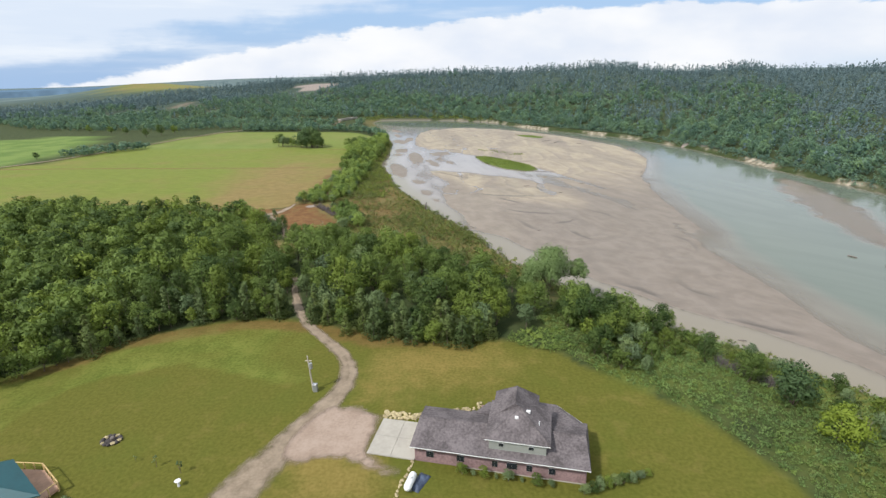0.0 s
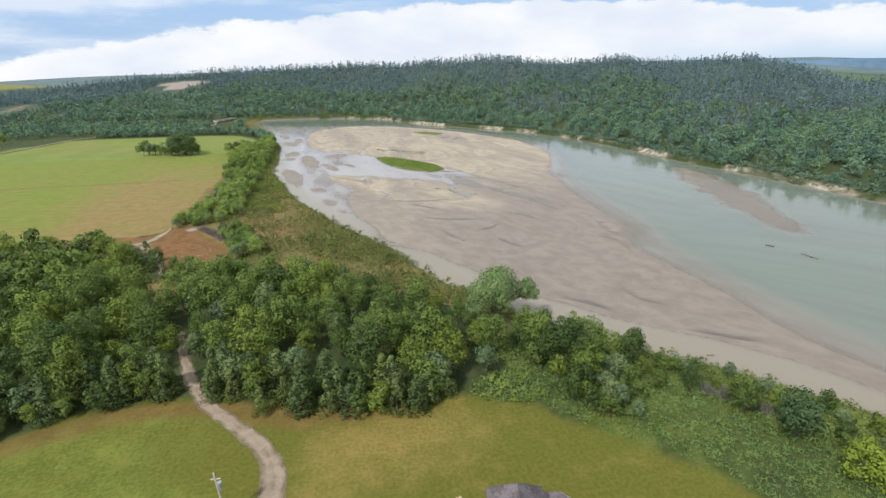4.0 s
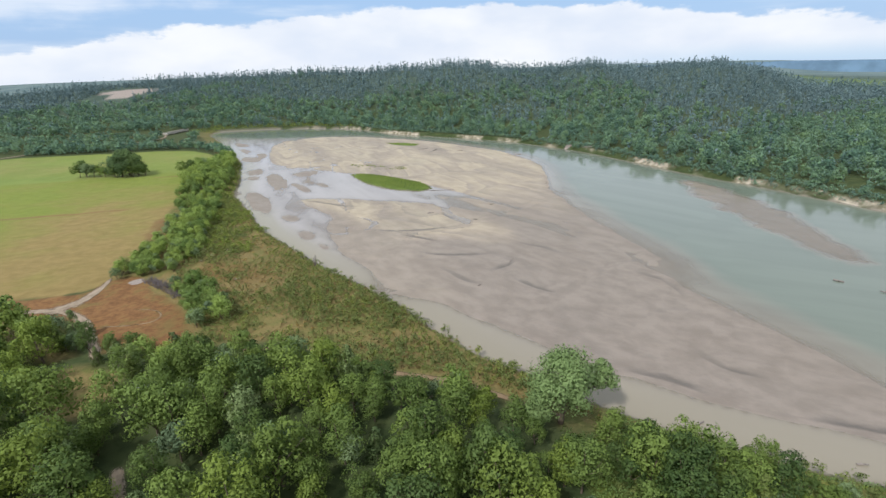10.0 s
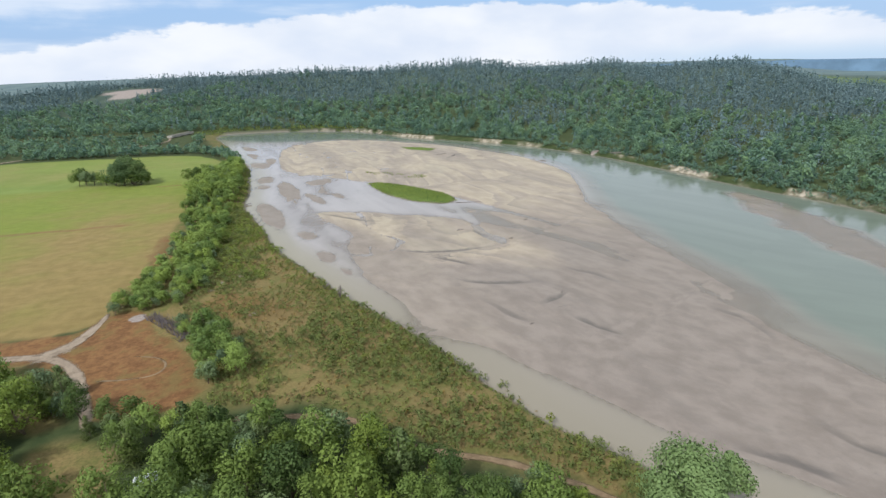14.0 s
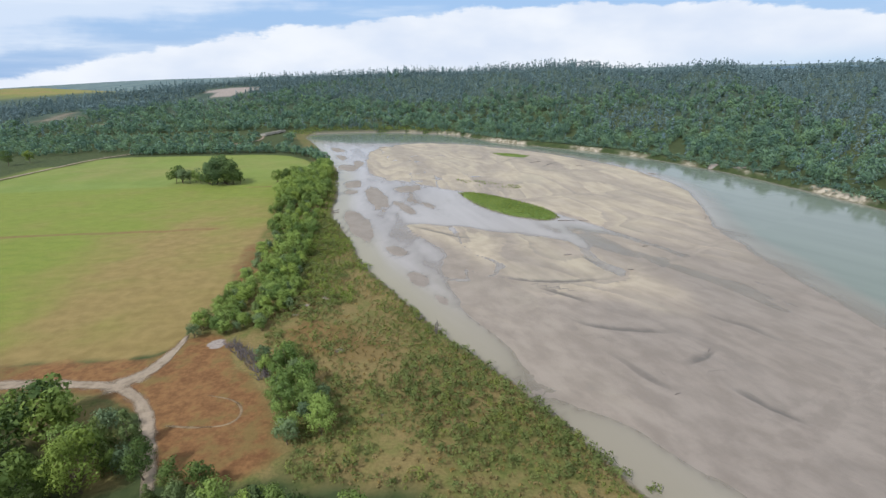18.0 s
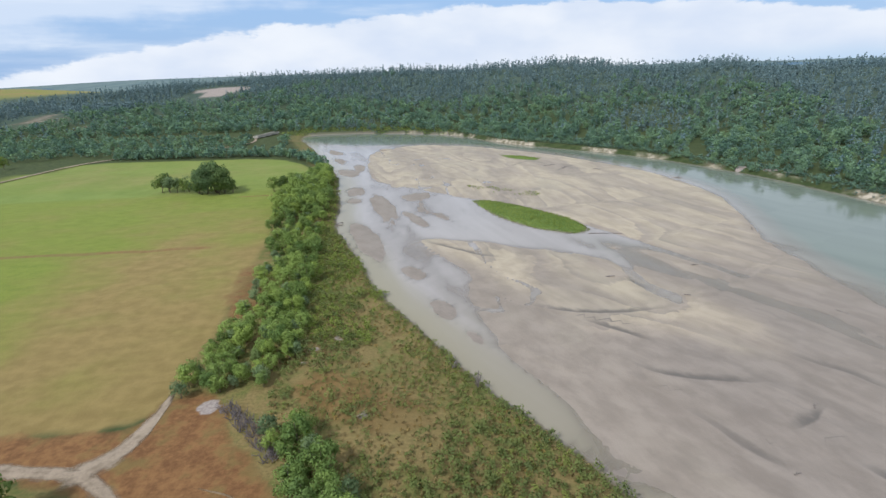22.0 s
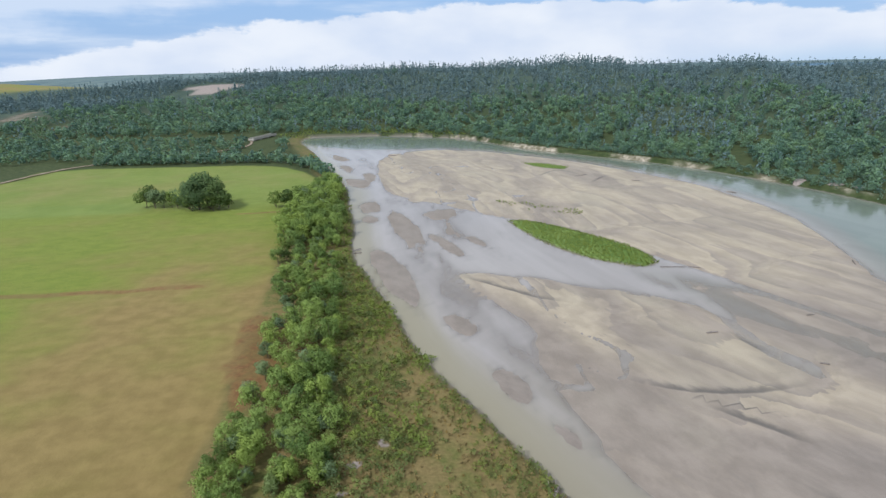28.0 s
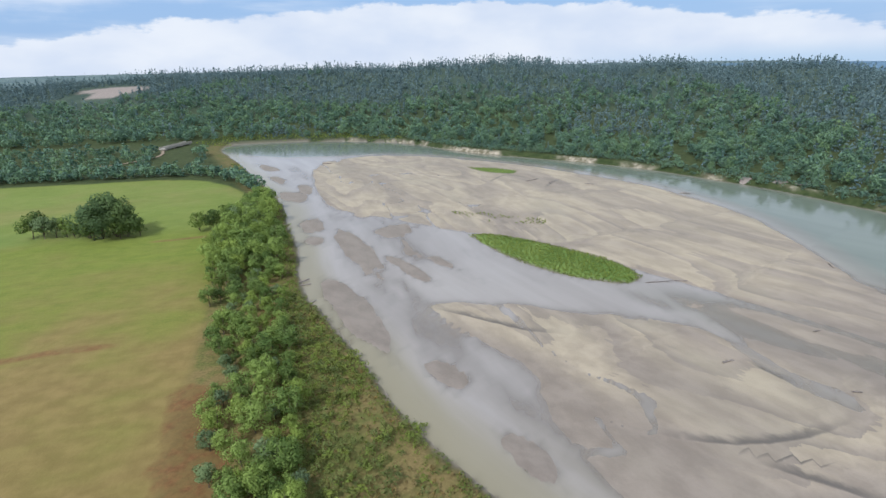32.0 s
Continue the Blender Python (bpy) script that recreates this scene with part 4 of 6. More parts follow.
# ---------------------------------------------------------------- trees
def crown_arrays(rng, height, radius, foot, clumps, leaves, size, shape="round", tumble=0.33):
    """Leaves of a crown: clumps scattered through its outer shell, leaves over each clump."""
    c = rng.normal(size=(clumps, 3))
    c /= np.linalg.norm(c, axis=1)[:, None]
    c *= (0.35 + 0.62 * rng.rand(clumps) ** 0.6)[:, None]
    c[:, 2] = np.where(c[:, 2] < -0.55, -c[:, 2], c[:, 2])
    mid, half = foot + (height - foot) * 0.5, (height - foot) * 0.5
    if shape == "cone":
        v = rng.rand(clumps) ** 1.5
        angle = rng.rand(clumps) * 2 * math.pi
        reach = radius * (1.02 - v) * (0.55 + 0.5 * rng.rand(clumps))
        centres = np.stack([np.cos(angle) * reach, np.sin(angle) * reach, foot + v * (height - foot)], 1)
        spread = radius * (0.20 + 0.26 * (1 - v)) * (0.7 + 0.6 * rng.rand(clumps))
    else:
        lopsided = 1 + 0.18 * np.sin(np.arctan2(c[:, 1], c[:, 0]) * 2 + rng.rand() * 6)
        centres = c * np.array([radius, radius, half]) * lopsided[:, None] * np.array([0.80, 0.80, 0.85]) + np.array([0, 0, mid])
        spread = radius * (0.20 + 0.20 * rng.rand(clumps))
    own = rng.randint(0, clumps, leaves)
    d = rng.normal(size=(leaves, 3))
    d[:, 2] += 0.35
    d /= np.linalg.norm(d, axis=1)[:, None]
    p = centres[own] + d * spread[own][:, None] * (0.5 + 0.65 * rng.rand(leaves) ** 0.7)[:, None] * np.array([1, 1, 0.85])
    n = d + rng.normal(size=(leaves, 3)) * tumble
    n /= np.linalg.norm(n, axis=1)[:, None]
    t = np.cross(n, rng.normal(size=(leaves, 3)))
    t /= np.linalg.norm(t, axis=1)[:, None] + 1e-9
    b = np.cross(n, t)
    s = size * (0.55 + 0.9 * rng.rand(leaves))[:, None]
    soft = 0.85 * d + (p - np.array([0, 0, mid])) / np.array([radius, radius, half]) * 0.75 + 0.16 * rng.normal(size=(leaves, 3))
    soft /= np.linalg.norm(soft, axis=1)[:, None] + 1e-9
    soft = np.repeat(np.where((soft * n).sum(1)[:, None] < 0.05, n, soft), 3, 0)
    corners = np.stack([p + t * s, p + (0.75 * b - 0.6 * t) * s, p - (0.75 * b + 0.6 * t) * s], 1)
    return np.concatenate([corners.reshape(-1, 3), soft], 1)


def leaf_mesh(name, corners, mat):
    """Leaf quads that shade as the round of their clump does."""
    me = mesh_from(name, corners[:, :3], np.arange(len(corners)).reshape(-1, 3), mat)
    give(me, "custom_normal", "FLOAT_VECTOR", corners[:, 3:])
    return me


def limb(bm, a, b, ra, rb, sides=6):
    """A tapered branch between two places."""
    a, b = Vector(a), Vector(b)
    turn = (b - a).to_track_quat("Z", "Y").to_matrix()
    rings = []
    for p, r in ((a, ra), (b, rb)):
        rings.append([bm.verts.new(p + turn @ Vector((r * math.cos(k * 2 * math.pi / sides), r * math.sin(k * 2 * math.pi / sides), 0))) for k in range(sides)])
    for k in range(sides):
        bm.faces.new((rings[0][k], rings[0][(k + 1) % sides], rings[1][(k + 1) % sides], rings[1][k]))
    bm.faces.new(rings[1])


def trunk_mesh(rng, height, radius, foot, thick, limbs=5):
    bm = bmesh.new()
    lean = rng.normal(size=2) * 0.04 * height
    fork = (lean[0], lean[1], foot + (height - foot) * 0.30)
    limb(bm, (0, 0, -0.4), fork, thick, thick * 0.62, 7)
    limb(bm, fork, (lean[0] * 1.6, lean[1] * 1.6, height * 0.86), thick * 0.6, thick * 0.12)
    for k in range(limbs):
        a = 2 * math.pi * (k + 0.6 * rng.rand()) / limbs
        start = (lean[0] * 0.8, lean[1] * 0.8, foot * 0.7 + (height - foot) * 0.34 * rng.rand())
        reach = radius * (0.55 + 0.25 * rng.rand())
        limb(bm, start, (math.cos(a) * reach, math.sin(a) * reach, foot + (height - foot) * (0.35 + 0.4 * rng.rand())), thick * 0.4, thick * 0.1, 5)
    me = bpy.data.meshes.new("trunk")
    bm.to_mesh(me)
    bm.free()
    me.materials.append(BARK)
    return me


def tree_prototype(seed, height, radius, foot, clumps, leaves, size, leaf, thick, shape="round"):
    rng = np.random.RandomState(seed)
    corners = crown_arrays(rng, height, radius, foot, clumps, leaves, size, shape)
    return trunk_mesh(rng, height, radius, foot, thick, 5 if shape == "round" else 0), leaf_mesh("crown", corners, leaf)


def plant(name, meshes, x, y, scale, turn, label, group):
    tree = tagged(new(name), label, "tree", group)
    tree.empty_display_size = 0.5
    tree.matrix_world = Matrix.Translation((x, y, height_at(x, y) - 0.05)) @ Matrix.Rotation(turn, 4, "Z") @ Matrix.Scale(scale, 4)
    for part_name, me in zip(("trunk", "crown"), meshes):
        o = new(part_name, me)
        o.parent = tree
    return tree


def scatter(outline, gap, seed, box=None, keep=None):
    """Places inside an outline, about gap metres apart."""
    p = np.array(outline, float)
    (x0, y0), (x1, y1) = (p.min(0), p.max(0)) if box is None else box
    rng = np.random.RandomState(seed)
    i, j = np.meshgrid(np.arange(x0, x1, gap), np.arange(y0, y1, gap))
    x, y = i.ravel() + gap * 0.85 * (rng.rand(i.size) - 0.5), j.ravel() + gap * 0.85 * (rng.rand(i.size) - 0.5)
    ok = outline_distance(x, y, outline, 0) < 0
    if keep is not None:
        ok &= keep(x, y)
    return x[ok], y[ok]


def mass(name, sorts, x, y, scale, seed, mat, label, category, sink=0.1, kind="stuff", heights=None, flat=1.0):
    """Many plants in one mesh: each a turned and scaled copy of one of the given leaf clusters."""
    rng = np.random.RandomState(seed)
    z = ground_height(x, y) if heights is None else heights
    pick, turn = rng.randint(0, len(sorts), len(x)), rng.rand(len(x)) * 2 * math.pi
    verts, tints = [], []
    for k, corners in enumerate(sorts):
        m = pick == k
        if not m.any():
            continue
        ca, sa, s = np.cos(turn[m])[:, None], np.sin(turn[m])[:, None], scale[m][:, None]
        cx, cy, cz, nx, ny, nz = corners.T
        verts.append(np.stack([s * (cx * ca - cy * sa) + x[m][:, None], s * (cx * sa + cy * ca) + y[m][:, None], s * cz * flat + z[m][:, None] - sink, nx * ca - ny * sa, nx * sa + ny * ca, nz + 0 * ca], -1).reshape(-1, 6))
        tints.append(np.repeat(rng.rand(m.sum()), len(corners)))
    verts = np.concatenate(verts)
    me = leaf_mesh(name, verts, mat)
    give(me, "tint", "FLOAT", np.concatenate(tints))
    return tagged(new(name, me), label, category, kind=kind)


PROTO = {
    "broad": [tree_prototype(100 + k, 8.0 + 0.7 * (k % 3), 3.7, 0.5, 40, 2500, 0.185, LEAF, 0.19) for k in range(6)],
    "small": [tree_prototype(120 + k, 5.4, 2.4, 0.25, 28, 1200, 0.18, LEAF, 0.11) for k in range(4)],
    "cedar": [tree_prototype(140 + k, 6.4, 1.9, 0.05, 56, 1500, 0.17, LEAF_CEDAR, 0.12, "cone") for k in range(3)],
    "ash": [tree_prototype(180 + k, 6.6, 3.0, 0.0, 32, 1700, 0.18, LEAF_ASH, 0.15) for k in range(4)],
    "elm": [tree_prototype(190 + k, 8.1, 4.0, -0.8, 40, 3000, 0.19, LEAF_DARK, 0.2) for k in range(2)],
    "lime": [tree_prototype(170, 5.6, 3.6, -1.6, 30, 2800, 0.18, LEAF_LIME, 0.14)],
    "willow": [tree_prototype(160 + k, 5.0, 2.1, 0.2, 40, 1500, 0.15, LEAF_GREY, 0.10) for k in range(3)],
}
rng = np.random.RandomState(7)
road_gap = [(-29, 94), (-33, 102), (-37, 112), (-39, 118)]


def forest_room(x, y):
    open_glade = outline_distance(x, y, GLADE)
    d, _ = line_distance(x, y, road_gap)
    shed = np.hypot(x + 39.5, y - 133)
    return (open_glade > 1.0) & (line_distance(x, y, FOOT_TRAIL)[0] > 3.2) & (d > 1.2) & (shed > 3.0) & (np.hypot(x - 21.5, y - 110) > 5.0) & (x > -1.08 * y - 8)


fx, fy = scatter(FOREST, 4.7, 3, ((-300, 55), (30, 172)), forest_room)
near_ones = (fx > -66) & (fy > 80) & (fx > -0.9 * fy + 12)
singles = np.flatnonzero(near_ones)
forest_edge = outline_distance(fx, fy, FOREST, 0)
for k in singles:
    roll = rng.rand()
    edge_here = forest_edge[k] > -4.5
    sort = ("broad" if roll < 0.22 else "small" if roll < 0.5 else "cedar" if roll < 0.93 else "willow") if edge_here else ("broad" if roll < 0.68 else "small" if roll < 0.76 else "cedar" if roll < 0.86 else "willow")
    meshes = PROTO[sort][rng.randint(len(PROTO[sort]))]
    label = {"broad": "bushy green broadleaf tree in the riverside wood", "small": "small leafy green tree in the riverside wood", "cedar": "dark green conical cedar in the riverside wood", "willow": "grey-green willow in the riverside wood"}[sort]
    plant({"broad": "broadleaf_tree", "small": "small_tree", "cedar": "cedar_tree", "willow": "willow_tree"}[sort], meshes, fx[k], fy[k], (1.25 if sort == "willow" else 1.0) * (0.50 + 0.72 * rng.rand()) * float(0.66 + 0.34 * smooth(math.hypot(fx[k] - 22, fy[k] - 108), 7, 16)), rng.rand() * 6.28, label, "trees of the riverside wood")
# smaller trees and cedars close the wood towards the lawn
edge_line = rounded([(-62, 84.5), (-58, 87), (-44, 93.5), (-36, 95), (-31.5, 95), (-24, 92), (-9, 86.5), (2, 84.5), (9, 87)], 2, False)
seg = np.r_[0, np.cumsum(np.hypot(*np.diff(edge_line, axis=0).T))]
for run, back in [(r, 0.0) for r in np.arange(0, seg[-1], 2.6)] + [(r, 3.4) for r in np.arange(1.2, seg[-1], 3.0)]:
    x, y = np.interp(run, seg, edge_line[:, 0]) + 0.8 * rng.normal(), np.interp(run, seg, edge_line[:, 1]) + 0.7 * rng.normal() + back
    if line_distance(np.array([x]), np.array([y]), road_gap)[0][0] < 2.4:
        continue
    sort = "cedar" if rng.rand() < 0.5 else "small"
    plant({"small": "small_tree", "cedar": "cedar_tree"}[sort], PROTO[sort][rng.randint(3)], x, y, (0.6 if back == 0 else 0.85) + 0.4 * rng.rand(), rng.rand() * 6.28, {"small": "small leafy tree at the edge of the lawn", "cedar": "bushy conical cedar at the edge of the lawn"}[sort], "trees at the lawn's edge")
west_line = rounded([(-84, 60), (-72, 68), (-67, 72), (-62, 80), (-57, 86.5)], 2, False)
seg = np.r_[0, np.cumsum(np.hypot(*np.diff(west_line, axis=0).T))]
for run, back in [(r, 0.0) for r in np.arange(0, seg[-1], 2.6)] + [(r, 4.2) for r in np.arange(1.2, seg[-1], 3.4)]:
    x, y = np.interp(run, seg, west_line[:, 0]) + 0.8 * rng.normal() - 0.7 * back, np.interp(run, seg, west_line[:, 1]) + 0.7 * rng.normal() + 0.7 * back
    sort = ("small", "broad", "cedar", "small")[rng.randint(4)]
    plant({"small": "small_tree", "broad": "broadleaf_tree", "cedar": "cedar_tree"}[sort], PROTO[sort][rng.randint(3)], x, y, (0.62 if back == 0 else 0.85) * (0.7 if sort == "broad" else 1.0) + 0.35 * rng.rand(), rng.rand() * 6.28, {"small": "small leafy tree at the edge of the lawn", "broad": "bushy broadleaf tree at the edge of the lawn", "cedar": "bushy conical cedar at the edge of the lawn"}[sort], "trees at the lawn's edge")
# bushy trees close the wood towards the clearing and the meadow
north_line = rounded([(-62, 156), (-54, 151), (-50, 149), (-42, 147), (-34, 147), (-24, 143), (-12, 136.5), (-2, 129)], 2, False)
seg = np.r_[0, np.cumsum(np.hypot(*np.diff(north_line, axis=0).T))]
for run in np.arange(0, seg[-1], 2.7):
    x = np.interp(run, seg, north_line[:, 0]) + 0.9 * rng.normal()
    y = np.interp(run, seg, north_line[:, 1]) - 0.6 - 4.0 * float(smooth(x, -46, -34)) + 0.8 * rng.normal()
    if abs(x + 53.6) < 2.2:
        continue
    sort = ("ash", "small", "willow", "broad", "small")[rng.randint(5)]
    plant({"ash": "ash_tree", "small": "small_tree", "willow": "willow_tree", "broad": "broadleaf_tree"}[sort], PROTO[sort][rng.randint(3)], x, y, (0.5 if sort == "broad" else 0.62) + 0.35 * rng.rand(), rng.rand() * 6.28, "bushy green tree at the edge of the clearing", "trees by the clearing")
rest = ~near_ones
wood_sorts = [crown_arrays(np.random.RandomState(200 + k), 8.2, 3.5, 0.6, 30, 540, 0.34) for k in range(5)]
mass("riverside_wood", wood_sorts, fx[rest], fy[rest], 0.75 + 0.45 * rng.rand(rest.sum()), 12, LEAF, "dense green broadleaf wood beside the lawn", "wood")

# the row of trees between field and river
STRIP = [(-63, 192), (-49, 189), (-46, 211), (-48.5, 223), (-49, 252), (-53, 273), (-57, 329), (-59, 358), (-61, 380), (-72, 376), (-75, 330), (-71, 290), (-65, 255), (-60.5, 226), (-62.5, 214), (-64, 204)]
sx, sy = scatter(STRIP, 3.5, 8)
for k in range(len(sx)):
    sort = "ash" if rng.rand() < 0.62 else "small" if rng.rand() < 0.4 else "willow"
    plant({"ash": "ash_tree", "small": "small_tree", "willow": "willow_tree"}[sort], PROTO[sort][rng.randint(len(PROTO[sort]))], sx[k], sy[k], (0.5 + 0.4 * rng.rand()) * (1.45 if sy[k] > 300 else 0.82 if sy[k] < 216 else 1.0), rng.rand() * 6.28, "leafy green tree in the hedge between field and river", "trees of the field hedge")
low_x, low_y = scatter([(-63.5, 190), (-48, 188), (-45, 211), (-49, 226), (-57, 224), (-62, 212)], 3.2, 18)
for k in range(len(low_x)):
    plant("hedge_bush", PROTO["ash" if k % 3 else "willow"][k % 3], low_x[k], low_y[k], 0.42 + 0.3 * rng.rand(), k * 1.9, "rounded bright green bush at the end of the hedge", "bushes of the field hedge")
WILLOWS = [(-48, 183), (-41, 179), (-35.5, 172), (-32, 162), (-33, 156), (-38, 157), (-41.5, 167)]
sx, sy = scatter(WILLOWS, 2.9, 9)
for k in range(len(sx)):
    plant("willow_tree", PROTO["ash" if k % 4 else "willow"][k % 3], sx[k], sy[k], (0.52 if k % 2 else 0.66) + 0.28 * rng.rand(), rng.rand() * 6.28, "pale green willow beside the rusty clearing", "willows by the clearing")
# the big cottonwood on the bank
main_crown = crown_arrays(np.random.RandomState(301), 11.6, 6.2, 1.8, 90, 15000, 0.172, tumble=0.18)
side_crown = crown_arrays(np.random.RandomState(302), 5.6, 2.9, 0.0, 36, 3600, 0.175)
side_crown[:, :3] += np.array([7.2, 0.6, 2.8])
low_crown = crown_arrays(np.random.RandomState(303), 4.4, 2.6, 0.0, 28, 2500, 0.175)
low_crown[:, :3] += np.array([-4.4, -0.5, 1.4])
wood_of_it = bmesh.new()
wood_of_it.from_mesh(trunk_mesh(np.random.RandomState(304), 11.0, 5.4, 1.6, 0.45, 7))
limb(wood_of_it, (0.2, 0, 1.6), (3.4, 0.3, 4.6), 0.28, 0.2)
for tip in ((6.4, 0.8, 6.8), (7.6, -0.6, 5.6), (5.2, 1.2, 7.6)):
    limb(wood_of_it, (3.4, 0.3, 4.6), tip, 0.17, 0.05)
for tip in ((-3.6, -0.5, 4.4), (-4.6, 0.6, 3.6)):
    limb(wood_of_it, (-0.1, 0, 1.4), tip, 0.18, 0.05)
big_trunk = bpy.data.meshes.new("trunk")
wood_of_it.to_mesh(big_trunk)
wood_of_it.free()
big_trunk.materials.append(BARK)
big = (big_trunk, leaf_mesh("crown", np.concatenate([main_crown, side_crown, low_crown]), LEAF_PALE))
plant("cottonwood_tree", big, 21.9, 112.3, 1.0, 0.12, "large pale green cottonwood tree on the river bank", "")
# the grove in the field
for x, y, s, sort in ((-133, 349, 1.5, "small"), (-129, 347, 1.5, "willow"), (-126, 348, 1.45, "willow"), (-123, 348, 1.2, "small"), (-131, 351, 1.6, "small"), (-120, 346, 1.0, "small"), (-115, 344, 1.35, "elm"), (-111, 342, 1.6, "elm"), (-107, 343, 1.7, "elm"), (-103.5, 342, 1.45, "elm"), (-109, 346, 1.75, "elm"), (-113, 341, 1.3, "small"), (-105, 340, 1.5, "small"), (-100, 342, 1.2, "small"), (-82, 341, 1.3, "small"), (-78, 341, 1.4, "small"), (-75, 343, 1.5, "small"), (-72, 344, 1.5, "willow")):
    plant({"elm": "elm_tree", "small": "small_tree", "cedar": "cedar_tree", "willow": "willow_tree"}[sort], PROTO[sort][int(-x) % 2], x, y, s, rng.rand() * 6, "tree of the small grove standing in the hay field", "grove in the field")

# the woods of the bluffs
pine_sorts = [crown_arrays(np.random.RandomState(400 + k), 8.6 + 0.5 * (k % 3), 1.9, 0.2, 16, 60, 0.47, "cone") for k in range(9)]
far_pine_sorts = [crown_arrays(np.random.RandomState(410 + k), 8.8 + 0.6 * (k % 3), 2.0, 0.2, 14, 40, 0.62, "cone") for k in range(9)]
round_sorts = [crown_arrays(np.random.RandomState(420 + k), 7.6, 3.5, -0.3, 16, 130, 0.52) for k in range(6)]


def bluff_places(gap, seed, r0, r1, b0, b1):
    g = np.random.RandomState(seed)
    n = int((r1**2 - r0**2) * radians(b1 - b0) / 2 / gap**2)
    r, b = np.sqrt(r0**2 + (r1**2 - r0**2) * g.rand(n)), np.radians(b0 + (b1 - b0) * g.rand(n))
    x, y = CENTRE[0] + r * np.sin(b), CENTRE[1] + r * np.cos(b)
    sd, near, far, _ = place_data(x, y)
    ok = (sd > 2.6) & ((far < near) | (y > 445))
    return x[ok], y[ok], r[ok], np.degrees(b[ok]), sd[ok], g


def in_scar(x, y):
    bare_ground = outline_distance(x, y - 0 * x, SCAR) < 3
    bare_ground |= (outline_distance(x + 4, y + 22, SCAR) < 0) | (outline_distance(x + 8, y + 44, SCAR) < 0)
    for px, py, pr in RED_SCARS:
        bare_ground |= (np.hypot(x - px, (y - py) * 0.6) < pr * 0.8) | (np.hypot(x - px - 5, (y - py + 28) * 0.6) < pr * 0.7)
    return bare_ground


bx, by, br, bb, bsd, g = bluff_places(4.6, 50, 150, 1010, -64, 70)
crest_here, foot_here = np.interp(bb, BEARINGS, CREST_AT), np.interp(bb, BEARINGS, FOOT_AT)
u = (br - foot_here) / (crest_here - foot_here)
thin_wood = fractal(bx / 45, by / 45, 61, 3) + 0.5 * (g.rand(len(bx)) - 0.5) > 0.36
ok = (u < 1.02) & ~thin_wood & ~in_scar(bx, by) & ~((bb < -9) & (br < 490)) & ~((bb < -14) & (by < 575))
bx, by, br, bb, u, bsd = bx[ok], by[ok], br[ok], bb[ok], u[ok], bsd[ok]
piny = g.rand(len(bx)) < np.clip(0.05 + 0.95 * smooth(u + 1.1 * fractal(bx / 80, by / 80, 66, 3), 0.12, 0.55), 0, 1)
leafy_room = piny | (g.rand(len(bx)) < 0.62)
bx, by, br, bb, u, bsd, piny = (v[leafy_room] for v in (bx, by, br, bb, u, bsd, piny))
size = 0.55 + 0.75 * g.rand(len(bx)) ** 1.3
size *= 0.50 + 0.50 * smooth(bsd, 2, 13)
close = (br < 440) & ~piny
remote = piny & (br > 640)
piny_near = piny & (br <= 640)
close_sorts = [crown_arrays(np.random.RandomState(430 + k), 7.6, 3.4, -0.3, 26, 280, 0.39) for k in range(7)]
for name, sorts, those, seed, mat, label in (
        ("far_pine_wood", far_pine_sorts, remote, 54, LEAF_PINE, "dark pine wood near the bluffs' crest, tinted blue-green for haze"),
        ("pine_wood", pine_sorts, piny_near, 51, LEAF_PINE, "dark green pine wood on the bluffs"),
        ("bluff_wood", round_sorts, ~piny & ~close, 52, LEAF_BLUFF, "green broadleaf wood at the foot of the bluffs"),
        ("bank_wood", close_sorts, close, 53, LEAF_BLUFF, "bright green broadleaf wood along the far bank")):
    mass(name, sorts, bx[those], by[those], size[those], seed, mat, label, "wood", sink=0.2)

# woods and rows of trees on the plain beyond the hay field
ROW = [(-205, 446), (-150, 441), (-108, 437), (-84, 424), (-71, 400), (-66, 404), (-80, 434), (-110, 448), (-150, 453), (-205, 460)]
WET_TREES = [(-205, 462), (-110, 455), (-100, 470), (-112, 520), (-150, 528), (-230, 540)]
WEST_WOOD = [(-205, 462), (-230, 545), (-330, 560), (-420, 600), (-560, 560), (-420, 470), (-330, 452), (-275, 452), (-245, 458)]
TRACK_GROVE = [(-262, 305), (-242, 310), (-225, 338), (-224, 352), (-236, 346), (-256, 326)]
plain_sorts = [crown_arrays(np.random.RandomState(440 + k), 7.0, 3.0, -0.2, 18, 110, 0.56) for k in range(7)]
for name, outline, gap, seed, mat, label in (("field_edge_trees", ROW, 3.4, 61, LEAF_BLUFF, "dark row of trees along the hay field's far edge"), ("marsh_trees", WET_TREES, 7.5, 62, LEAF_BLUFF, "scattered trees in the marsh by the bridge"), ("west_wood", WEST_WOOD, 6.5, 63, LEAF_BLUFF, "mixed wood on the plain below the bluffs"), ("track_grove", TRACK_GROVE, 4.0, 64, LEAF_BLUFF, "dark grove of trees beside the farm track")):
    tx, ty = scatter(outline, gap, seed, None, lambda x, y: line_distance(x, y, [(-134, 560), (-134, 544), (-116, 462)])[0] > 11)
    tall = 0.55 + 0.55 * np.random.RandomState(seed).rand(len(tx))
    mass(name, plain_sorts, tx, ty, tall, seed, mat, label, "trees", sink=0.2)
